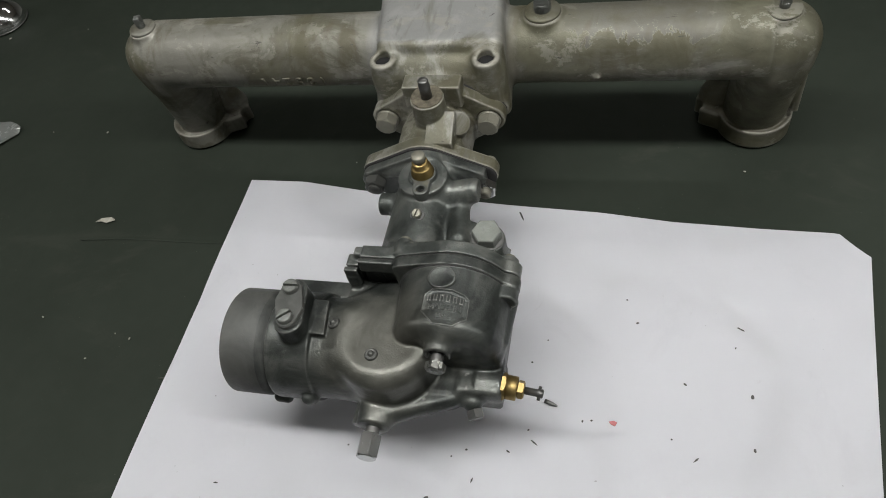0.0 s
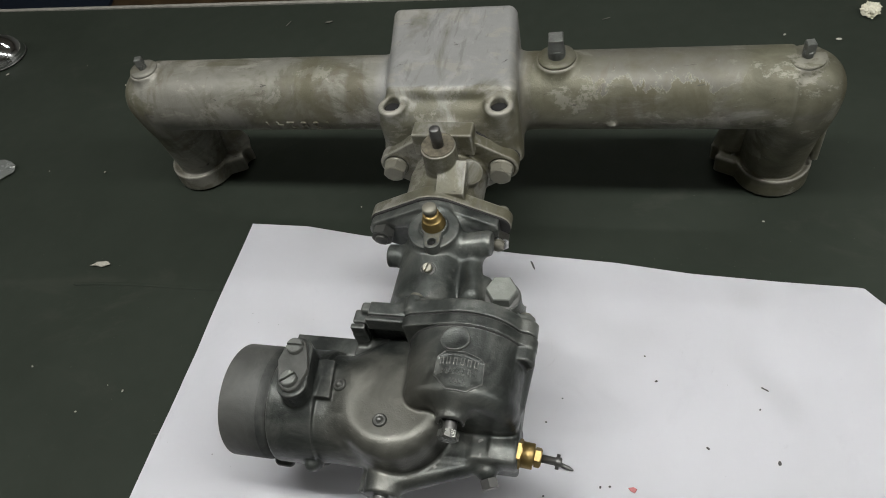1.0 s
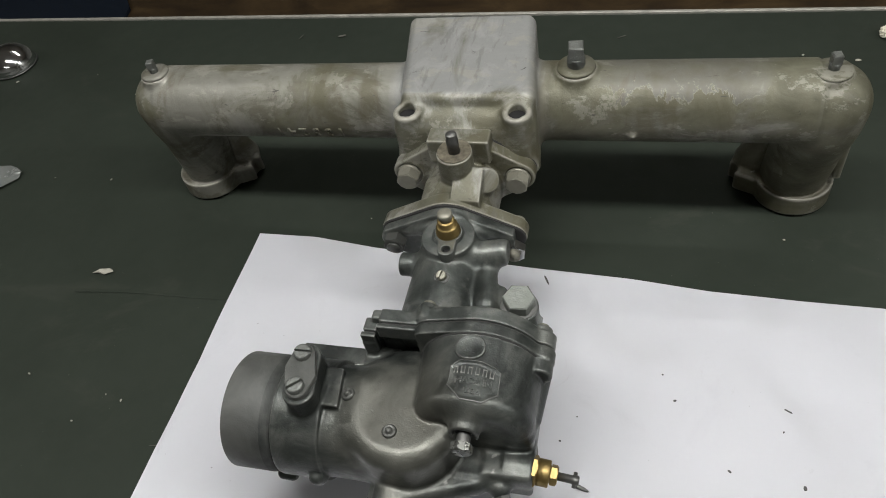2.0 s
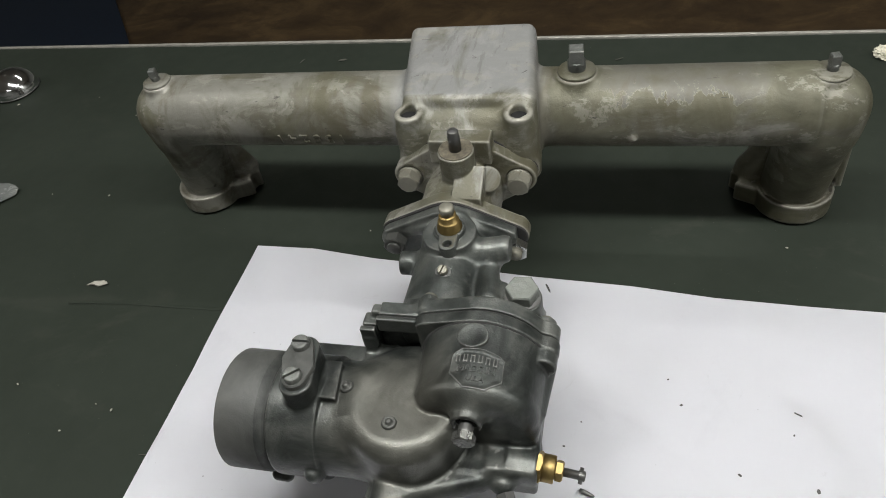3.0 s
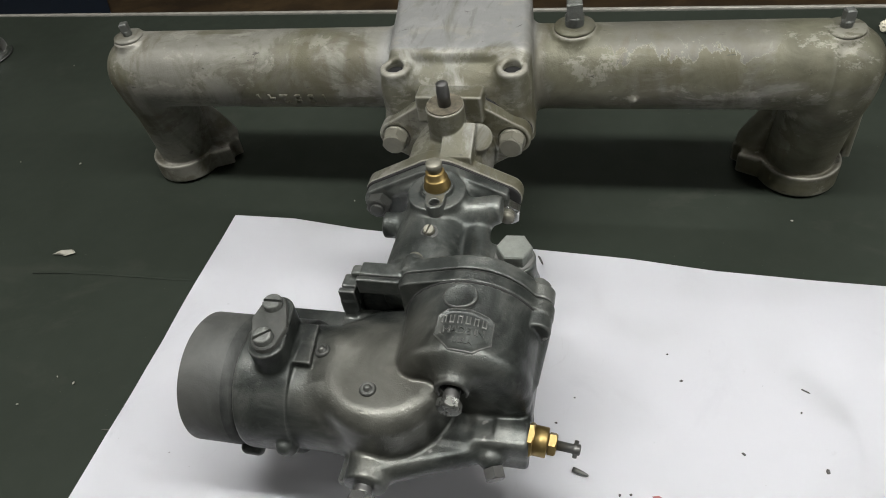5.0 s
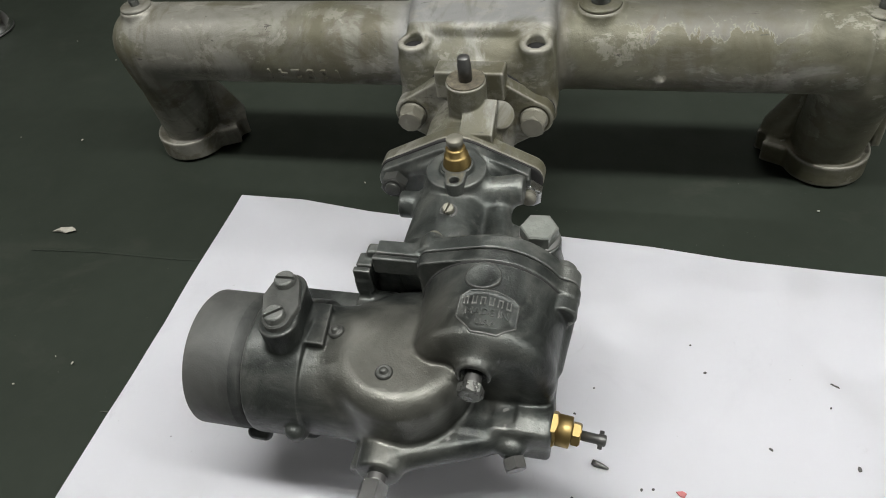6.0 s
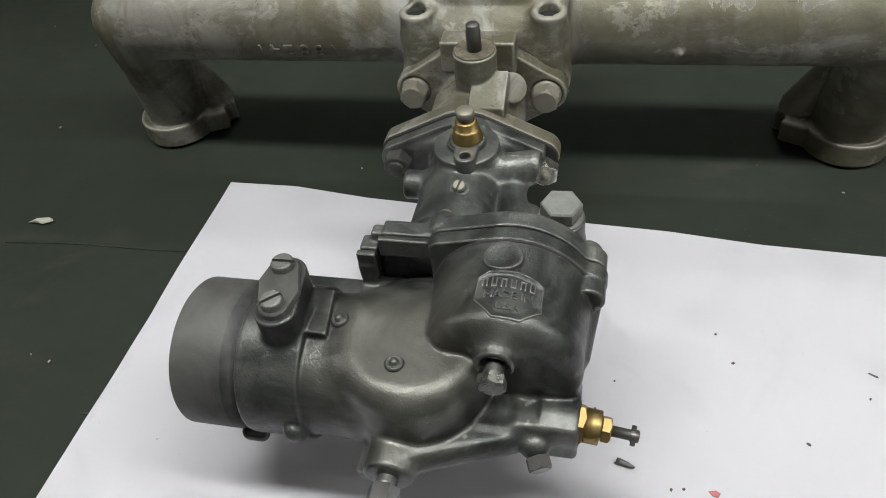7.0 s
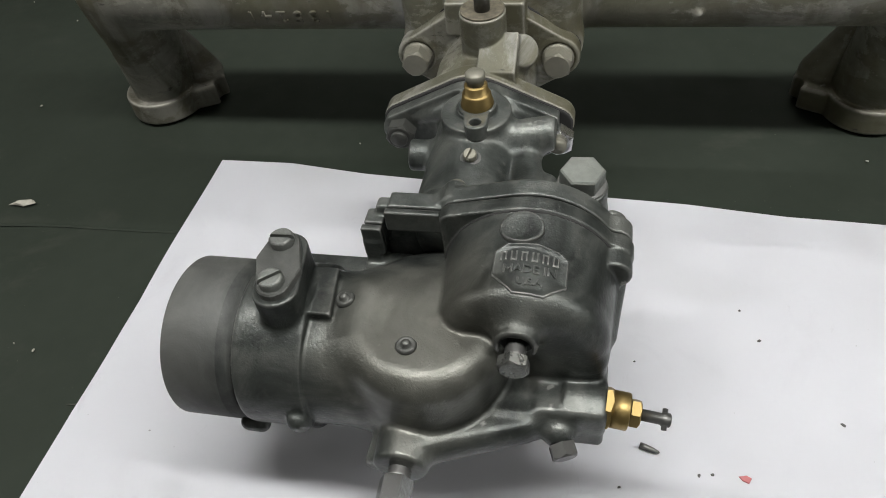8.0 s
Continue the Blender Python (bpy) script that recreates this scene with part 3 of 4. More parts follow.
square_plug("plug_head", by_yaw(71, -1, 119.2), 11.0, 8.6, 14.0, 5)


def on_tube(me, centre, r, proud):
    """Bends a flat mesh (x along the tube, y round it, z outwards; metres) onto the manifold's tube at an angle below the horizontal front."""
    for v in me.vertices:
        a = centre + v.co.y / (r * MM)
        rad = r * MM + v.co.z + proud * MM
        v.co = Vector(by_yaw(v.co.x * 1000, -1000 * rad * math.cos(a), 94 + 1000 * rad * math.sin(a))) * MM
    return me


def lettering(text, size, thick, bevel=0.0002):
    """Built-in lettering as a mesh, its middle at the origin, in metres."""
    cu = bpy.data.curves.new("lettering", "FONT")
    cu.body, cu.size, cu.extrude, cu.bevel_depth = text, size, thick, bevel
    cu.align_x, cu.align_y, cu.bevel_resolution, cu.resolution_u = "CENTER", "CENTER", 1, 3
    ob = new("lettering", cu)
    me = bpy.data.meshes.new_from_object(ob.evaluated_get(bpy.context.evaluated_depsgraph_get()))
    bpy.data.objects.remove(ob)
    bpy.data.curves.remove(cu)
    return me


number = lettering("1 3 5 2 4 1", 0.0112, 0.0005)
number.transform(Matrix.Rotation(math.pi, 4, "Z"))
number.transform(Matrix.Translation((-0.1005, 0, 0)))
part("cast_number", on_tube(number, radians(-16), 24.2, 0.45), WASHER, manifold, "raised cast part number, upside down")
# a flat black disc in each ear's hole gives its inner shade
for hx, hy in ((-22.8, -43.2), (41.6, -43.8)):
    part("hole_shade_disc", turned([(0, 0), (5.3, 0), (5.3, 0.5), (0, 0.5)], axis_pose(by_yaw(hx, hy, 118.2), (0, 0, 1)), 28), BLACK, manifold, "flat black disc for the shade in a drilled hole")

# ---- the throttle adapter between manifold and carburetor ----
adapter = thing("throttle_adapter", (11, -70, 60), "grey-silver cast throttle adapter bolted to the manifold", "adapter")


def adapter_shape(p):
    x, y, z = p
    body = cyl(p, 1, (10.8, 0, 78.6), 22.3, -92, -52, 0.5)
    rear = slab(flange_outline(x, z, 9.6, 86, 27.0, 9.6, 33.0), y, -58.5, -50.1, 1.0)
    bar = box(p, (10.2, -55.6, 106.5), (18, 6.0, 8.2), 1.2)
    front = slab(flange_outline(x, z, 10.3, 77.5, 24.0, 9.0, 33.3), y, -96.5, -88.5, 0.6)
    d = smin(body, smin(rear, bar, 1.0), 2.5)
    d = smin(d, front, 1.5)
    d = smin(d, cyl(p, 2, (11.7, -73.2, 0), 10.0, 84, 118.0, 0.6), 1.5)
    d = smin(d, box([x, y, z - 0.42 * (y + 88.0)], (19.2, -84.5, 96.0), (8.2, 9.4, 7.8), 0.6), 0.8)
    oval = cone(p, (19, -72, 88), (28.0, -76, 100), 9, 7.5)
    oval = smax(oval, (x - 28) * 0.5 + (y + 76) * -0.62 + (z - 100) * 0.6 - 3.2, 0.6)
    d = smin(d, oval, 1.5)
    d = smin(d, cone(p, (-4, -70, 86), (-4, -86, 86), 6, 5), 5)
    for bx in (-23.4, 42.6):
        d = smin(d, cyl(p, 1, (bx, 0, 86), 9.4, -58.2, -51, 0.8), 2)
        d = smax(d, -cyl(p, 1, (bx, 0, 86), 8.0, -70, -58.4, 0.2), 0.4)
    return d


part("casting", solid(adapter_shape, (-38, -99, 48), (60, -48, 121), 0.6), ADAPTER, adapter)
part("gasket", solid(lambda p: slab(flange_outline(p[0], p[2], 10.3, 77.5, 23.6, 8.8, 33.3), p[1], -97.6, -96.4, 0.2), (-38, -100, 48), (60, -94, 106), 0.8), GASKET, adapter, "thin black gasket")
part("gasket", solid(lambda p: slab(flange_outline(p[0], p[2], 9.6, 86, 27.6, 9.9, 33.0), p[1], -50.6, -49.1, 0.2), (-38, -53, 48), (60, -46, 122), 0.8), GASKET, adapter, "thin black gasket")
spindle = axis_pose((11.7, -72.8, 118.0), (0, 0, 1))
cup = part("cup_washer", turned([(0, 0), (9.4, 0), (9.6, 0.7), (8.9, 0.9), (8.4, 0.4), (3, 0.3), (0, 0.3)], spindle, 48), RUST, adapter, "rough dirty sealing cup")
part("spindle", turned([(0, 0.2), (3.4, 0.2), (3.4, 9.6), (3.1, 10.2), (3.1, 12.6), (2.6, 13.2), (0, 13.4)], spindle, 28), DARK, adapter, "upright dark steel spindle")


def hex_bolt(parent, at, way, flats, tall, material, washer=0.0, label="", spin=0.0):
    m = axis_pose(at, way, spin)
    base = 0.0
    if washer:
        part("lock_washer", turned([(flats * 0.3, 0), (flats * washer, 0), (flats * washer, 1.6), (flats * 0.3, 1.6)], m, 36), material, parent)
        base = 1.6
    head = part("bolt_head", hexagon(flats, m, base, base + tall), material, parent, label)
    return head


for bx in (-23.4, 42.6):
    hex_bolt(adapter, (bx, -58.5, 86), (0, -1, 0), 12.2, 6.4, DULL, 0.6, "dull grey hexagon bolt head", 12 if bx < 0 else 22)

# ---- the carburetor ----
carb = thing("carburetor", (25, -175, 40), "dark grey painted updraft carburetor on its side, bolted to the adapter", "carburetor")
BOWL = (43.2, 0, 78.2)
HORN = (0, -212.2, 64.7)


def cover_outline(x, z, grow=0.0):
    d = np.hypot(x - BOWL[0], z - BOWL[2]) - 31.2 - grow
    left = np.maximum(np.abs(x - 12) - 20.5, np.abs(z - 96) - 4.2) - grow
    d = np.minimum(d, left)
    d = smin(d, np.maximum(np.abs(x + 15.2) - 3.6, np.abs(z - 85) - 6.2) - grow, 0.5)
    d = smin(d, np.hypot(x - 71.2, z - 88) - 6.2 - grow, 2.0)
    return np.minimum(d, cone((x, z), (17.4, 98.0), (BOWL[0], BOWL[2]), 6.2, 31.2) - grow)


def upper_shape(p):
    x, y, z = p
    d = cyl(p, 1, (13.8, 0, 76.4), 19.4, -168, -99, 0.5)
    flange = slab(flange_outline(x, z, 11.2, 77.0, 23.5, 8.8, 33.4), y, -104.0, -97.7, 1.0)
    d = smin(d, flange, 3)
    d = smin(d, cyl(p, 2, (14.6, -117, 0), 14.3, 78, 99.2, 0.8), 3)
    d = smin(d, cyl(p, 2, (14.8, -117, 0), 8.2, 90, 101.4, 0.6), 0.8)
    for sx in (-1, 1):
        d = smin(d, cone(p, (14 + sx * 11, -104, 90), (12 + sx * 26, -102, 84), 4.5, 2.5), 2)
    d = smin(d, cyl(p, 0, (0, -123.5, 80), 6.6, -13.4, 5, 0.9), 3)
    d = smin(d, cone(p, (26, -121, 88), (43, -119, 90), 7.2, 7.2), 4)
    d = smax(d, x - 46.5, 0.7)
    d = smin(d, cone(p, (35, -126, 82), (40, -151, 86), 6.0, 6.0), 6)
    d = smin(d, cone(p, (45, -140, 82), (47, -150, 84), 4, 3), 3)
    cover = slab(cover_outline(x, z, -0.1), y, -174.9, -167.4, 0.3)
    d = smin(d, cover, 3)
    d = smin(d, box(p, (6, -167.5, 66), (21, 3.0, 29), 1.5), 2)
    # the raised crescent that carries the barrel onto the bowl's lid
    crest = cone((x, z), (20, 83), (48, 83), 20.5, 20.5)
    crest = smax(crest, ((z - 105.5) + 1.6 * (y + 167)) / 1.89, 0.4)
    crest = smax(crest, -(y + 173), 1.0)
    d = smin(d, crest, 1.2)
    d = smin(d, cyl(p, 1, (15.0, 0, 99.5), 4.4, -172, -163.5, 0.6), 1.0)
    d = smin(d, cyl(p, 2, (58.8, -158.5, 0), 9.2, 70, 99.3, 0.7), 2)
    d = smin(d, cyl(p, 1, (70.0, 0, 88), 5.2, -172, -163.5, 1.0), 1.5)
    d = smin(d, cyl(p, 1, (-15.2, 0, 85), 4.6, -172, -166.0, 0.8), 1.0)
    d = smax(d, -cyl(p, 1, (13.8, 0, 76.4), 15.8, -120, -90, 0.2), 0.4)
    return d


BOWL_EDGE = 8.5


def bowl_radius(y):
    """The bowl widens a little towards its lid."""
    return 28.6 + 2.0 * np.clip((y + 206.0) / 24.0, 0.0, 1.0)


def lower_shape(p):
    x, y, z = p
    # bowl: a round wall with a nearly flat end that leans in a little towards its foot
    rb = ring(p, 1, BOWL, 0.0) - bowl_radius(y)
    bowl = slab(rb, y - 0.07 * (100.0 - z), -219.4, -160, BOWL_EDGE)
    bowl = smin(bowl, box(p, (57.6, -199.0, 62), (13.4, 18.0, 13), 4), 4)
    bowl = smax(bowl, y + 176, 0.5)
    lid = slab(cover_outline(x, z, 0.3), y, -182.3 + 3.4 * (x < 12.0), -176.2, 0.35)
    d = smin(bowl, lid, 0.7)
    d = smin(d, cyl(p, 1, (71.5, 0, 88), 6.0, -190, -176, 1.0), 1.0)
    d = smin(d, box(p, (-15.8, -173.2, 64), (3.2, 6.2, 21.5), 0.8), 1.0)
    d = smin(d, cone(p, (71.6, -184, 78), (70.3, -204, 74), 4.6, 3.4), 3)
    # air passage: the horn's barrel, its elbow and the rise to the barrel
    collar = cyl(p, 0, HORN, 29.4, -50.4, -26.0, 0.9)
    horn = cyl(p, 0, HORN, 27.5, -53, -4, 8)
    horn = smax(horn, -0.2 * (y + 212.2) + 0.98 * (z - 64.7) - 26.3, 5)
    # the elbow is a flat-topped drum with a soft shoulder that runs on to the throat
    drum = cone((x, y), (11.5, -214.0), (10.0, -194.0), 28.2, 25.0)
    slope = 0.5 * 5.0 * np.log1p(np.exp(np.minimum((y + 200.0 - 0.3 * (x - 4.0)) / 5.0, 20.0)))
    drum = slab(drum, z + 0.06 * x + slope, 42, 90.4, 9.0)
    air = smin(smin(horn, drum, 7.0), collar, 0.8)
    throat = box(p, (3.0, -167.5, 66), (21.5, 2.5, 24), 1.0)
    air = smin(air, throat, 4)
    d = smin(d, air, 1.6)
    d = smin(d, box(p, (-30, -178.5, 60), (28, 5.5, 10.0), 1.2), 2.0)
    d = smin(d, box(p, (-11, -179.5, 66), (8.5, 5.5, 8.6), 1.0), 2.0)
    # raised bosses on the passage
    plate_boss = slab(np.minimum(np.hypot(x + 36.8, y + 201.3), np.minimum(np.hypot(x + 34.4, y + 218.3), cone((x, y), (-36.8, -201.3), (-34.4, -218.3), 1, 1) + 1)) - 7.7, z, 80, 103.6, 0.9)
    d = smin(d, plate_boss, 1.6)
    sunk = box([x + 0.13 * (y + 208.8), y, z], (-25.6, -209.0, 84), (6.2, 10.2, 9.0), 0.6)
    d = smin(d, sunk, 0.8)
    d = smin(d, cone(p, (-29.5, -240.5, 60), (-29.5, -242, 63), 4.2, 3.8), 1.5)
    d = smin(d, cone(p, (-54, -236.5, 47), (-49, -237, 47), 3.4, 3.0), 1.0)
    # drain boss under the bowl
    boss = cyl(p, 1, (43.0, 0, 92.6), 6.9, -225.0, -200, 0.6)
    d = smin(d, boss, 6)
    hood = np.minimum(cyl(p, 1, (43.0, 0, 91.8), 5.2, -240, -221.5, 0.2), box(p, (43.0, -231.0, 84.0), (5.2, 9.5, 8.0), 0.3))
    d = smax(d, -hood, 0.5)
    # lower web with the fitting boss and the adjuster block
    web = cone(p, (8, -243, 57), (44, -228, 58), 8.0, 9.5)
    web = smax(web, z - 64, 1.5)
    web = smin(web, box(p, (42.5, -224.0, 56.0), (7.5, 8.2, 8.6), 2.0), 2.0)
    block_r = box(p, (60.0, -219.5, 56.0), (11.5, 11.0, 9.6), 2.0)
    spur = cone(p, (54.5, -224, 56), (56.8, -231.5, 56.5), 7.6, 5.6)
    arm = cyl(p, 0, (0, -222.6, 59.5), 7.6, 58, 71.5, 0.8)
    knob = cyl(p, 1, (7.5, 0, 57.0), 9.0, -252.0, -236, 1.4)
    knob = smin(knob, cyl(p, 1, (-1.5, 0, 53), 4.0, -250, -238, 1.0), 2)
    foot = smin(smin(web, knob, 4), smin(block_r, smin(spur, arm, 2), 2.5), 3)
    d = smin(d, foot, 2.0)
    return d


part("throttle_body", solid(upper_shape, (-35, -178.3, 40), (84, -94, 122), 0.7), PAINT_UPPER, carb)
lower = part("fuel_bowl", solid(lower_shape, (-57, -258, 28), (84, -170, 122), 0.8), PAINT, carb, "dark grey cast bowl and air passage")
part("bowl_gasket", solid(lambda p: slab(ring(p, 1, BOWL, 31.1), p[1], -183.0, -181.5, 0.1), (10, -186, 44), (78, -179, 112), 0.6), GASKET, carb, "thin dark gasket")

part("seam_gasket", solid(lambda p: slab(cover_outline(p[0], p[2], -1.2), p[1], -177.0, -174.2, 0.1), (-26, -179, 40), (84, -171, 122), 0.6), GASKET, carb, "thin dark seam")

# air horn sleeve, open at its end
sleeve = axis_pose((-76.5, HORN[1], HORN[2]), (1, 0, 0))
part("air_horn", turned([(26.6, 40), (26.6, 1.0), (27.2, 0.0), (28.6, 0.0), (29.2, 0.7), (29.2, 20.4), (28.7, 20.9), (28.7, 24.2), (26.4, 24.6), (26.4, 27.0), (26.0, 40)], sleeve, 96), PAINT_DARK, carb, "smooth dark grey air intake sleeve")
# unseen disc added across the horn, its inner dark put into the black
part("choke_disc", turned([(0, 30), (26.5, 30), (26.5, 32), (0, 32)], sleeve, 48), BLACK, carb, "closed choke disc, near-black for the dark inside the horn")

# choke plate with its two screws
outline = []
for cx, cy, start in ((-36.8, -201.3, 8), (-34.4, -218.3, 188)):
    outline += [(cx + 5.6 * math.cos(radians(start + a)), cy + 5.6 * math.sin(radians(start + a))) for a in range(20, 161, 14)]
    side = -1 if start < 90 else 1
    outline.append((-35.6 + side * 8.3, -209.8 + (1.6 if side < 0 else -1.6)))
plate = part("cover_plate", prism(outline, 103.6, 106.4, Matrix(), 0.5), PAINT, carb, "grey cover plate on a raised boss")
part("screw", slotted_head(4.2, 3.0, axis_pose((-37.0, -201.0, 106.4), (0, 0, 1), 2), 2.0, 1.3), SCREW, plate, "worn slotted screw head")
part("screw", slotted_head(4.2, 3.0, axis_pose((-34.6, -218.4, 106.4), (0, 0, 1), 40), 2.0, 1.3), SCREW, plate, "worn slotted screw head")


def rivet(at, way):
    m = axis_pose(at, way)
    r = part("rivet", turned([(0, 0), (3.3, 0), (3.5, 0.7), (3.1, 1.5), (2.5, 1.9), (2.0, 1.3), (1.7, 1.4), (1.4, 2.6), (1.0, 3.0), (0, 3.1)], m, 28), OILED, carb, "small domed plug")
    return r




def seat_on(fn, x, y):
    """The highest place of a solid over (x, y), and the way its skin faces."""
    z = np.arange(125, 40, -0.05)
    d = fn([np.full_like(z, x), np.full_like(z, y), z])
    at = np.array([x, y, z[np.argmax(d < 0)]])
    way = [float(fn([np.array([at[j] + 0.1 * (i == j)]) for j in range(3)])[0] - fn([np.array([at[j] - 0.1 * (i == j)]) for j in range(3)])[0]) for i in range(3)]
    return tuple(at - 0.4 * np.array(way) / np.linalg.norm(way)), tuple(way)


rivet(*seat_on(lower_shape, -15.2, -211.3))
rivet(*seat_on(lower_shape, 8.8, -226.5))

# throttle shaft with brass packing and the drilled stop lug
shaft = axis_pose((15.4, -117.2, 102.0), (0, 0, 1))
packing = part("shaft_packing", turned([(0, 0), (6.6, 0), (6.6, 1.6), (6.1, 2.4), (5.7, 5.6), (5.2, 6.2), (4.7, 6.4), (4.6, 9.6), (4.2, 10.0), (0, 10.0)], shaft, 40), BRASS, carb, "brass shaft packing")
part("throttle_shaft", turned([(0, 9.8), (3.3, 9.8), (3.3, 11.6), (3.9, 12.0), (3.9, 14.6), (3.4, 15.2), (0, 15.3)], shaft, 36), DULL, carb, "steel throttle shaft end")


def stop_shape(p):
    d = slab(np.minimum(np.hypot(p[0] - 15.2, p[1] + 117.2) - 7.8, cone((p[0], p[1]), (15.6, -119), (16.3, -128.6), 5.4, 4.6)), p[2], 96, 102.6, 0.5)
    d = smax(d, -cyl(p, 2, (16.3, -129.0, 0), 2.3, 90, 110, 0.2), 0.4)
    return d


part("stop_lug", solid(stop_shape, (3, -135, 95), (28, -106, 106), 0.5), PAINT_UPPER, carb, "drilled grey stop lug")
# black disc as the shade down the lug's hole
part("lug_shade_disc", turned([(0, 0), (2.35, 0), (2.35, 0.4), (0, 0.4)], axis_pose((16.3, -129.0, 99.3), (0, 0, 1)), 20), BLACK, carb)

# idle screw, big hexagon plug, flange bolts
part("screw_seat", turned([(0, -2), (4.0, -2), (4.0, 0.5), (3.0, 0.8), (0, 0.8)], axis_pose((16.0, -142.0, 95.4), (0.05, -0.15, 1)), 28), PAINT_DARK, carb)
part("idle_screw", slotted_head(2.7, 3.0, axis_pose((16.0, -142.2, 96.0), (0.05, -0.3, 1), 65), 1.4, 0.9), DULL, carb, "bright slotted idle screw")
plug_m = axis_pose((58.8, -158.5, 99.3), (0.03, -0.02, 1), 8)
part("plug_washer", turned([(0, 0), (8.6, 0), (8.8, 0.6), (8.6, 1.3), (0, 1.3)], plug_m, 40), PAINT_DARK, carb)
part("hexagon_plug", prism(polygon(6, 7.9), 1.3, 7.4, plug_m, 0.6), ZINC, carb, "large pitted hexagon plug")
hex_bolt(carb, (-22.2, -104.0, 77.5), (0, -1, 0), 11.8, 6.0, OILED, 0.0, "dark hexagon nut", 10)
part("bolt_end", turned([(0, 5.8), (3.8, 5.8), (3.8, 7.0), (3.4, 7.4), (0, 7.4)], axis_pose((-22.2, -104.0, 77.5), (0, -1, 0)), 24), OILED, carb)
hex_bolt(carb, (46.8, -104.0, 77.0), (0, -1, 0), 11.8, 5.5, STEEL, 0.0, "bright zinc hexagon nut", 24)
part("bolt_end", thread(3.7, 5.4, 7.6, axis_pose((46.8, -104.0, 77.0), (0, -1, 0))), DULL, carb)
part("bolt_end", thread(3.7, 0, 4.0, axis_pose((46.2, -88.6, 78.0), (0, 1, 0))), DULL, adapter)

# bowl screws in the four ears
for at in ((70.0, -163.5, 88), (-15.2, -166.0, 85), (15.0, -163.5, 99.5)):
    part("bowl_screw", slotted_head(3.3, 1.9, axis_pose(at, (0, 1, 0), 30)), DULL, carb, "small slotted bowl screw")

# drain plug
drain_m = axis_pose((43.2, -224.8, 91.6), (0, -1, -0.06), 15)
# black disc painted in for the shade under the drain boss
part("drain_shade_disc", turned([(0, -2.8), (5.4, -2.8), (5.4, -2.2), (0, -2.2)], drain_m, 28), BLACK, carb)
part("drain_thread", thread(3.4, -2.4, 4.4, drain_m, 1.0), DARK, carb)
part("drain_plug", hexagon(9.0, drain_m @ pose(0, 0, 0, 0, 0, 24), 4.0, 8.0), DRAIN, carb, "small bright hexagon drain plug")

# lower bolt and fuel fitting
hex_bolt(carb, (58.2, -235.6, 55.2), (0.35, -0.85, -0.25), 8.0, 4.8, DARK, 0.0, "small hexagon bolt", 30)
fit_m = axis_pose((7.6, -252.0, 57.0), (0.02, -1, 0.02), 4)
part("nipple_thread", thread(4.0, -0.5, 4.2, fit_m, 1.0), DARK, carb)
part("coupling_nut", turned([(0, 3.4), (3.0, 3.4), (3.0, 4.2), (0, 4.2)], fit_m, 20, hexagon(10.0, fit_m, 4.0, 16.4)), STEEL, carb, "bright hexagon tube coupling nut")

# brass adjuster
adj = axis_pose((71.2, -222.8, 60.0), (1, -0.06, -0.1), 10) @ Matrix.Diagonal((0.94, 0.94, 0.92, 1))
gland = part("adjuster_gland", turned([(0, 2.6), (6.7, 2.6), (6.7, 8.3), (6.4, 8.7), (4.4, 8.8), (4.2, 9.8), (0, 9.8)], adj, 40, hexagon(13.6, adj, 0.0, 3.0)), BRASS, carb, "brass adjuster gland")
part("gland_nut", hexagon(9.0, adj, 9.2, 12.8), BRASS, gland, "small brass hexagon nut")
needle = part("needle_shaft", turned([(0, 12.6), (2.1, 12.6), (2.1, 19.8), (2.5, 20.2), (2.5, 23.0), (1.8, 23.4), (0, 23.4)], adj, 24), DARK, gland, "thin dark needle shaft")
part("cross_pin", turned([(0, -3.8), (1.0, -3.8), (1.0, 3.8), (0, 3.8)], adj @ Matrix.Translation((0, 0, 0.0212)) @ pose(0, 0, 0, 0, 90, 0), 16), DARK, gland)


# cast badge on the bowl: a raised disc, a shield outline and rows of raised marks
def on_bowl(x, y, proud):
    """A place on the bowl's round flank above the plan point (x, y), in metres."""
    a = (x - BOWL[0]) / 28.6
    fall = min(BOWL_EDGE - 0.1, max(0.0, BOWL_EDGE - 219.6 - y))
    r = float(bowl_radius(y)) - BOWL_EDGE + math.sqrt(BOWL_EDGE ** 2 - fall ** 2) + proud
    return Vector(((BOWL[0] + r * math.sin(a)) * MM, y * MM, (BOWL[2] + r * math.cos(a)) * MM))


def bowl_strip(points, half, proud, bm=None):
    """A raised rib along a line on the bowl."""
    bm = bm or bmesh.new()
    dense = []
    for (xa, ya), (xb, yb) in zip(points, points[1:]):
        steps = max(2, int(math.hypot(xb - xa, yb - ya) / 0.8))
        dense += [(xa + (xb - xa) * i / steps, ya + (yb - ya) * i / steps) for i in range(steps)]
    dense.append(points[-1])
    rows = []
    for i, (x, y) in enumerate(dense):
        xa, ya = dense[max(0, i - 1)]
        xb, yb = dense[min(len(dense) - 1, i + 1)]
        far = math.hypot(xb - xa, yb - ya) or 1
        nx, ny = -(yb - ya) / far, (xb - xa) / far
        rows.append([bm.verts.new(on_bowl(x + nx * half * s, y + ny * half * s, h)) for s, h in ((-1.6, -0.4), (-0.6, proud), (0.6, proud), (1.6, -0.4))])
    for a, b in zip(rows, rows[1:]):
        for i in range(3):
            bm.faces.new((a[i], a[i + 1], b[i + 1], b[i])).smooth = True
    for row in (rows[0], rows[-1]):
        bm.faces.new(row)
    return bm


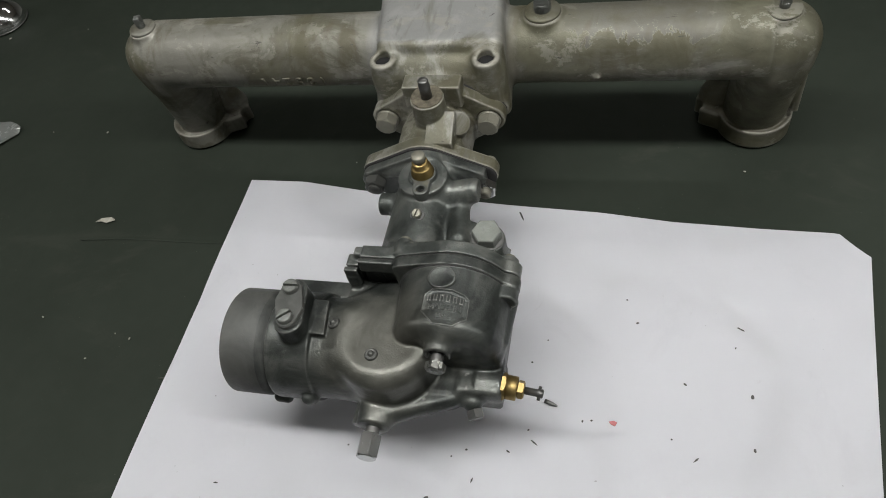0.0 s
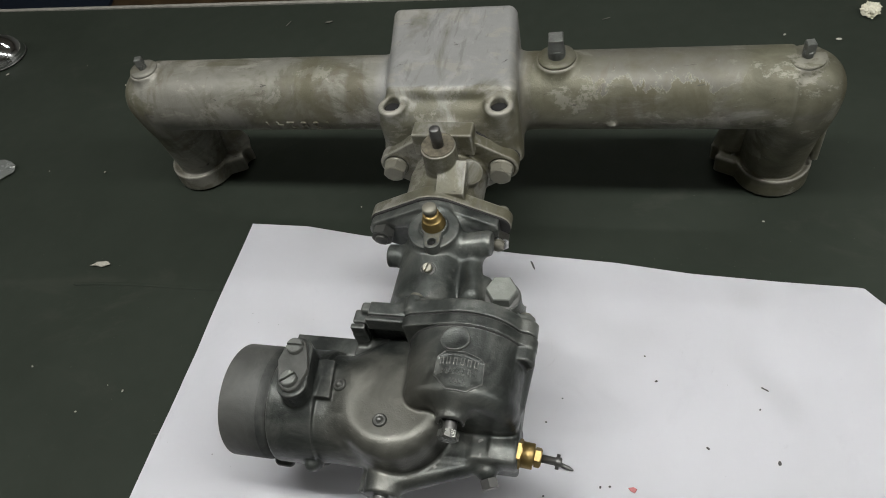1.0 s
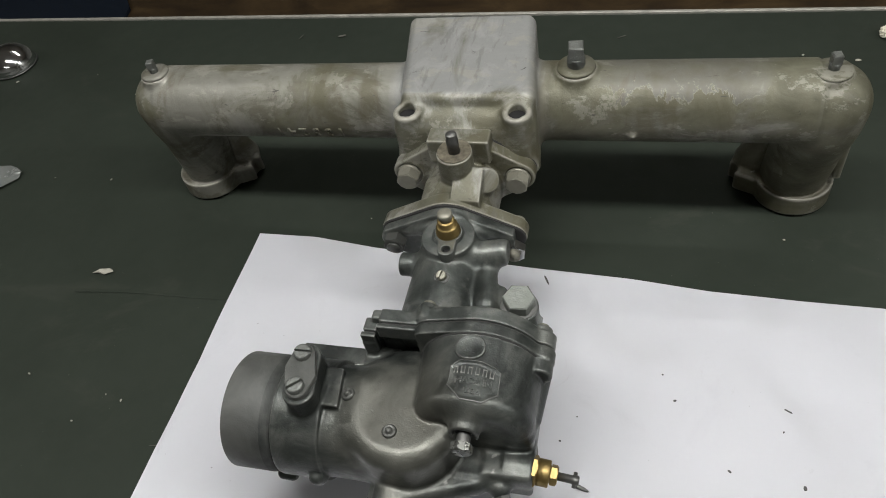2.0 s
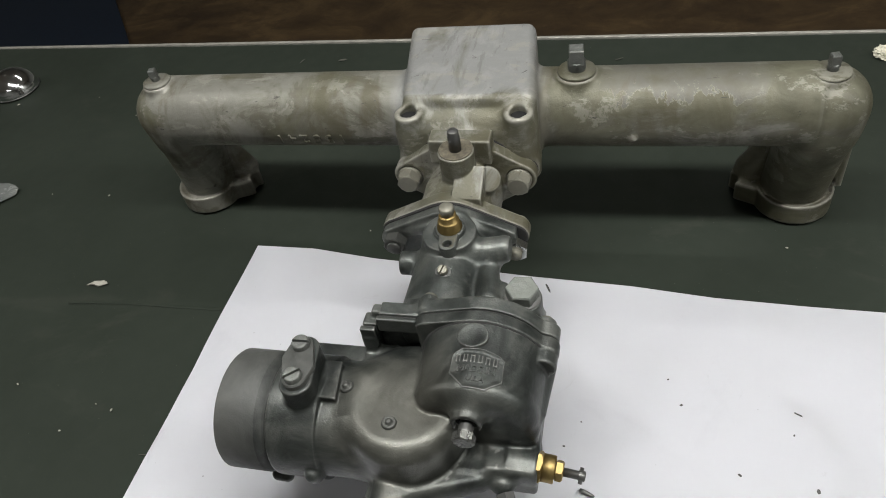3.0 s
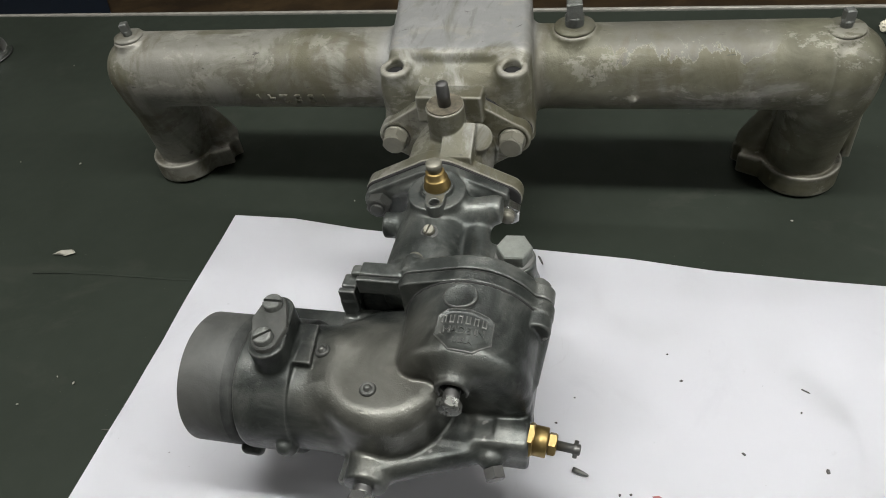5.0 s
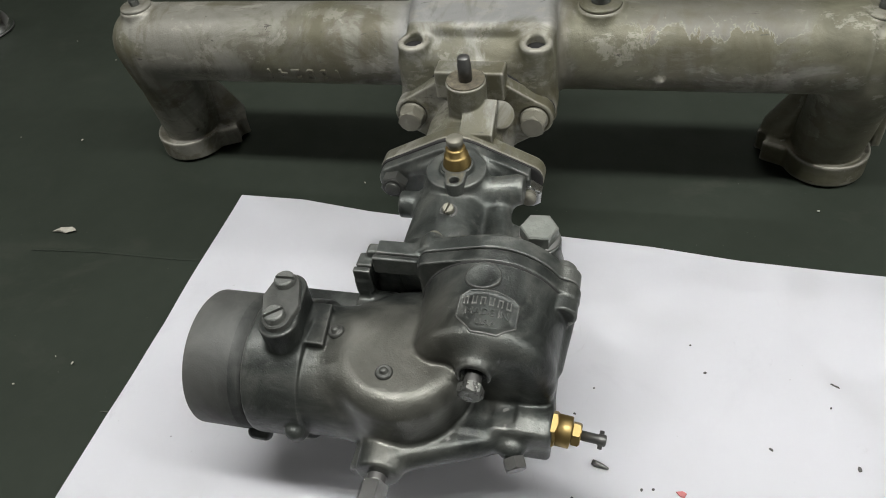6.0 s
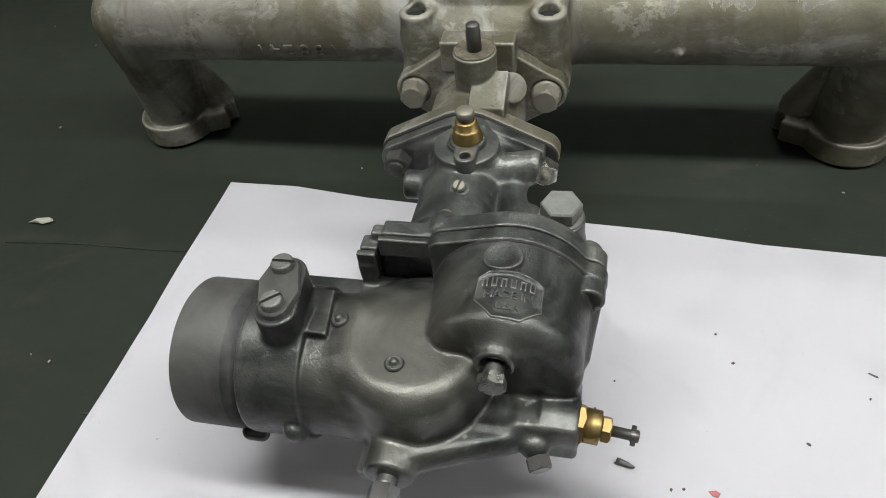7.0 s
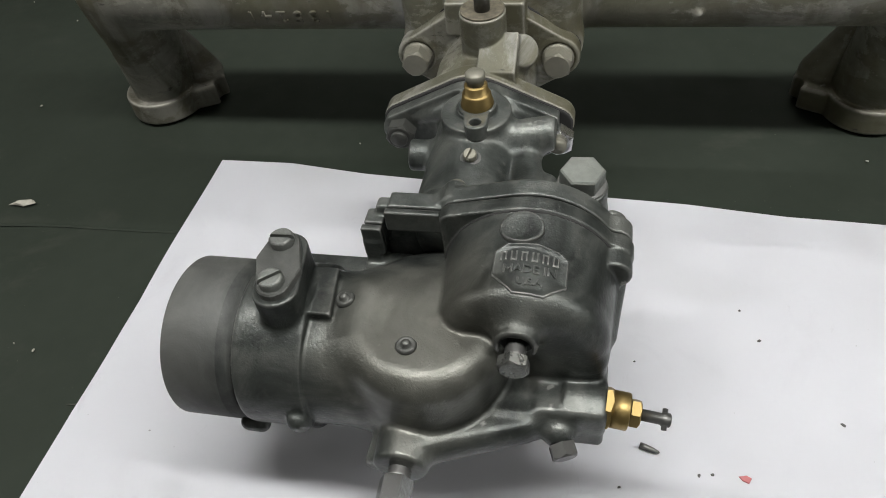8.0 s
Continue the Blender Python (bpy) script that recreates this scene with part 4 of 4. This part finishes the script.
disc = bmesh.new()
rings = []
for r, h in ((6.9, -0.5), (6.7, 1.2), (6.2, 1.4), (5.2, 1.0)):
    rings.append([disc.verts.new(on_bowl(41.8 + r * math.cos(a), -189.8 + 0.93 * r * math.sin(a), h)) for a in (2 * math.pi * i / 32 for i in range(32))])
for a, b in zip(rings, rings[1:]):
    for i in range(32):
        disc.faces.new((a[i], a[(i + 1) % 32], b[(i + 1) % 32], b[i])).smooth = True
centre = disc.verts.new(on_bowl(41.8, -189.8, 1.0))
for i in range(32):
    disc.faces.new((rings[-1][i], rings[-1][(i + 1) % 32], centre)).smooth = True
part("raised_disc", disc, PAINT, lower)
shield = [(38.0, -196.2), (34.4, -199.0), (34.2, -208.2), (41.2, -214.9), (51.0, -215.1), (57.6, -209.8), (57.2, -199.5), (54.8, -197.8), (47.6, -196.0)]
edge = []
for (xa, ya), (xb, yb) in zip(shield, shield[1:] + shield[:1]):
    edge += [(xa + (xb - xa) * i / 8, ya + (yb - ya) * i / 8) for i in range(8)]
sx, sy = sum(p[0] for p in edge) / len(edge), sum(p[1] for p in edge) / len(edge)
panel = bmesh.new()
rings = [[panel.verts.new(on_bowl(sx + (x - sx) * k, sy + (y - sy) * k, h)) for x, y in edge] for k, h in ((1.03, -0.5), (1.01, 0.55), (0.965, 0.65), (0.945, 0.2), (0.7, 0.22), (0.45, 0.22), (0.2, 0.22))]
for a, b in zip(rings, rings[1:]):
    for i in range(len(edge)):
        j = (i + 1) % len(edge)
        panel.faces.new((a[i], a[j], b[j], b[i])).smooth = True
panel.faces.new(rings[-1])
part("shield_panel", sharpen(panel, 50), PAINT, lower)
marks = bmesh.new()
for i in range(6):
    x, y = 37.2 + 3.25 * i, -199.0 - 0.1 * i
    for dx in (-0.75, 0.75):
        bowl_strip([(x + dx, y), (x + dx, y - 3.6)], 0.3, 0.48, marks)
    bowl_strip([(x - 0.75, y - 0.3 - 2.9 * (i % 2)), (x + 0.75, y - 0.3 - 2.9 * (i % 2))], 0.3, 0.46, marks)
part("raised_marks", marks, PAINT, lower)
words = lettering("MADE IN", 0.0042, 0.0003, 0.0001)
for v in words.vertices:
    v.co = on_bowl(45.8 + v.co.x * 1000, -206.0 + v.co.y * 1000, v.co.z * 1000 + 0.32)
part("raised_letters", words, PAINT, lower)
words = lettering("U.S.A", 0.0034, 0.0003, 0.0001)
for v in words.vertices:
    v.co = on_bowl(46.0 + v.co.x * 1000, -210.8 + v.co.y * 1000, v.co.z * 1000 + 0.32)
part("raised_letters", words, PAINT, lower)


# ---- loose things on the bench ----
def chip(name, outline, z, thick, material, label, category, group="", cup=0.0):
    """A small flake with a ragged outline, millimetres."""
    bm = bmesh.new()
    cx, cy = sum(p[0] for p in outline) / len(outline), sum(p[1] for p in outline) / len(outline)
    low = [bm.verts.new((x * MM, y * MM, z * MM)) for x, y in outline]
    top = [bm.verts.new(((cx + (x - cx) * 0.86) * MM, (cy + (y - cy) * 0.86) * MM, (z + thick * (1 + cup * ((i % 3) - 1))) * MM)) for i, (x, y) in enumerate(outline)]
    for i in range(len(outline)):
        j = (i + 1) % len(outline)
        bm.faces.new((low[i], low[j], top[j], top[i]))
    bmesh.ops.triangulate(bm, faces=[bm.faces.new(top)])
    bm.faces.new(low[::-1])
    return tagged(part(name, bm, material, None), label, category, group)


def ragged(x, y, a, b, turn, n=9, seed=0):
    rng = random.Random(seed)
    out = []
    for i in range(n):
        t = 2 * math.pi * i / n
        k = rng.uniform(0.7, 1.1)
        u, v = a * k * math.cos(t), b * k * math.sin(t)
        c, s = math.cos(radians(turn)), math.sin(radians(turn))
        out.append((x + u * c - v * s, y + u * s + v * c))
    return out


# polished dome at the bench's far corner
dome_m = axis_pose((-534, 166, -1.2), (0, 0, 1))
dome = thing("chrome_dome", (-534, 166, -1.2), "polished chrome dome standing on the black bench", "chrome dome")
part("shell", lathe([(24.5, 0), (24.6, 2.0)] + [(24.0 * math.cos(radians(a)), 2.4 + 20 * math.sin(radians(a))) for a in range(4, 90, 6)] + [(0, 22.4)], dome_m, 64), CHROME, dome)
part("base_rim", turned([(24.2, 0), (25.2, 0), (25.3, 0.8), (24.8, 1.4), (24.2, 1.4)], dome_m, 64), DARK, dome, "dark rim round the foot")

chip("paint_flake", [(-285, -91), (-280, -87), (-270, -86), (-267.5, -88), (-274, -91.5), (-279, -90.5)], -0.8, 0.9, FLAKE, "pale grey paint flake on the black bench", "flake", "", 0.6)
lump = bmesh.new()
bmesh.ops.create_icosphere(lump, subdivisions=4, radius=1.0)
for v in lump.verts:
    q = v.co * 2.3
    k = 1 + 0.45 * noise.noise(q + Vector((4, 1, 7))) + 0.3 * noise.noise(3 * q)
    v.co = Vector((0.298 + 0.0068 * k * v.co.x, 0.205 + 0.0085 * k * v.co.y, max(-0.0012, 0.0012 + 0.0042 * k * v.co.z)))
tagged(part("crumb", lump, CRUMB, None), "cream crumbly scrap on the black bench", "crumb")
for i, (x, y, a) in enumerate(((271, 171, 2.6), (232, 178, 1.6), (-205, -189, 1.1), (-218, -186, 0.7), (-284, -178.5, 1.2), (-232, -207, 0.9), (-323, 7, 1.3), (-380, 6, 0.8), (-80, -21, 0.8), (204, -20, 1.0), (-510, 138, 1.8), (-360, 120, 0.9), (-420, 150, 0.8))):
    chip("speck", ragged(x, y, a, a * 0.6, 40 * i, 7, i), -1.0, 0.5, FLAKE, "tiny pale speck on the black bench", "speck", "specks on the bench")
for i, (x, y, a, b, turn) in enumerate(((-219, 211, 4.0, 0.5, 70), (-176, 212, 4.5, 1.6, 15), (89, 206, 5.0, 0.4, 25), (-160, -214, 12, 0.4, 8))):
    chip("scuff", ragged(x, y, a, b, turn, 9, 70 + i), -1.2, 0.5, SCUFF, "faint grey scuff of dirt on the black bench", "scuff", "scuffs on the bench")


def plastic_scrap():
    bm = bmesh.new()
    rng = random.Random(8)
    rows = []
    for j in range(8):
        row = []
        for i in range(10):
            u, v = i / 9, j / 7
            x = -492 + 75 * u
            hi = 17 - 7 * max(0.0, (u - 0.78) / 0.22) ** 1.5
            lo = -14 + 4 * math.sin(5 * u) + 20 * max(0.0, (u - 0.82) / 0.18) ** 0.7
            y = lo + (hi - lo) * v
            row.append(bm.verts.new((x * MM, y * MM, (-0.6 + 3.5 * (0.5 + 0.5 * math.sin(4 * u + 3 * v)) * rng.uniform(0.5, 1.0)) * MM)))
        rows.append(row)
    for a, b in zip(rows, rows[1:]):
        for i in range(9):
            bm.faces.new((a[i], a[i + 1], b[i + 1], b[i]))
    bmesh.ops.solidify(bm, geom=list(bm.faces), thickness=0.0002)
    return bm


tagged(part("plastic_scrap", plastic_scrap(), FOIL, None), "crumpled clear plastic scrap on the black bench", "plastic scrap")

# loose bits on the paper
bit_m = axis_pose((87.5, -203.6, paper_z(0.0875, -0.2036) * 1000 + 1.35), (0.93, -0.3, 0), 0)
tagged(part("needle_tip", turned([(0, 0), (1.25, 0), (1.3, 2.0), (1.1, 5.0), (0.6, 7.6), (0, 8.2)], bit_m, 20), DARK, None), "small dark tapered steel needle tip on the paper", "needle tip")
PAPER_BITS = [
    (56, -67, 4.5, 0.9, 115), (131, -130, 0.7, 0.5, 0), (138, -146, 1.1, 0.7, 10), (197, -145, 2.8, 0.5, 150), (194, -158, 0.9, 0.5, 60),
    (166, -184, 1.5, 0.8, 140), (202, -188, 1.5, 1.0, 100), (202, -219, 1.4, 0.9, 100), (85, -163, 0.6, 0.4, 0), (77, -179, 0.9, 0.6, 0),
    (110, -213, 0.9, 0.7, 60), (115, -212, 0.9, 0.6, 20), (52, -255, 1.8, 0.5, 75), (84, -229, 2.6, 0.5, 145), (-101, -277, 1.6, 0.5, 5),
    (-25, -244, 0.6, 0.5, 0), (-17, -243, 0.9, 0.5, 30), (28, -268, 1.6, 0.9, 20), (159, -218, 0.7, 0.5, 0), (172, -228, 2.3, 0.5, 40),
    (46, -238, 0.9, 0.6, 20), (38, -243, 0.7, 0.5, 50), (70, -236, 1.4, 0.5, 150), (80, -222, 0.9, 0.5, 20),
]
for i, (x, y, a, b, turn) in enumerate(PAPER_BITS):
    chip("dark_chip", ragged(x, y, a, b, turn, 8, 40 + i), paper_z(x * MM, y * MM) * 1000 + 0.05, 0.4, SOOT, "tiny dark metal chip on the paper", "chip", "chips on the paper", 0.5)
chip("red_chip", [(124.5, -211.4), (127.5, -210.6), (129.4, -211.6), (128.2, -214.0), (126.0, -213.2)], paper_z(0.127, -0.212) * 1000 + 0.05, 0.5, RED, "small red paint chip on the paper", "chip")
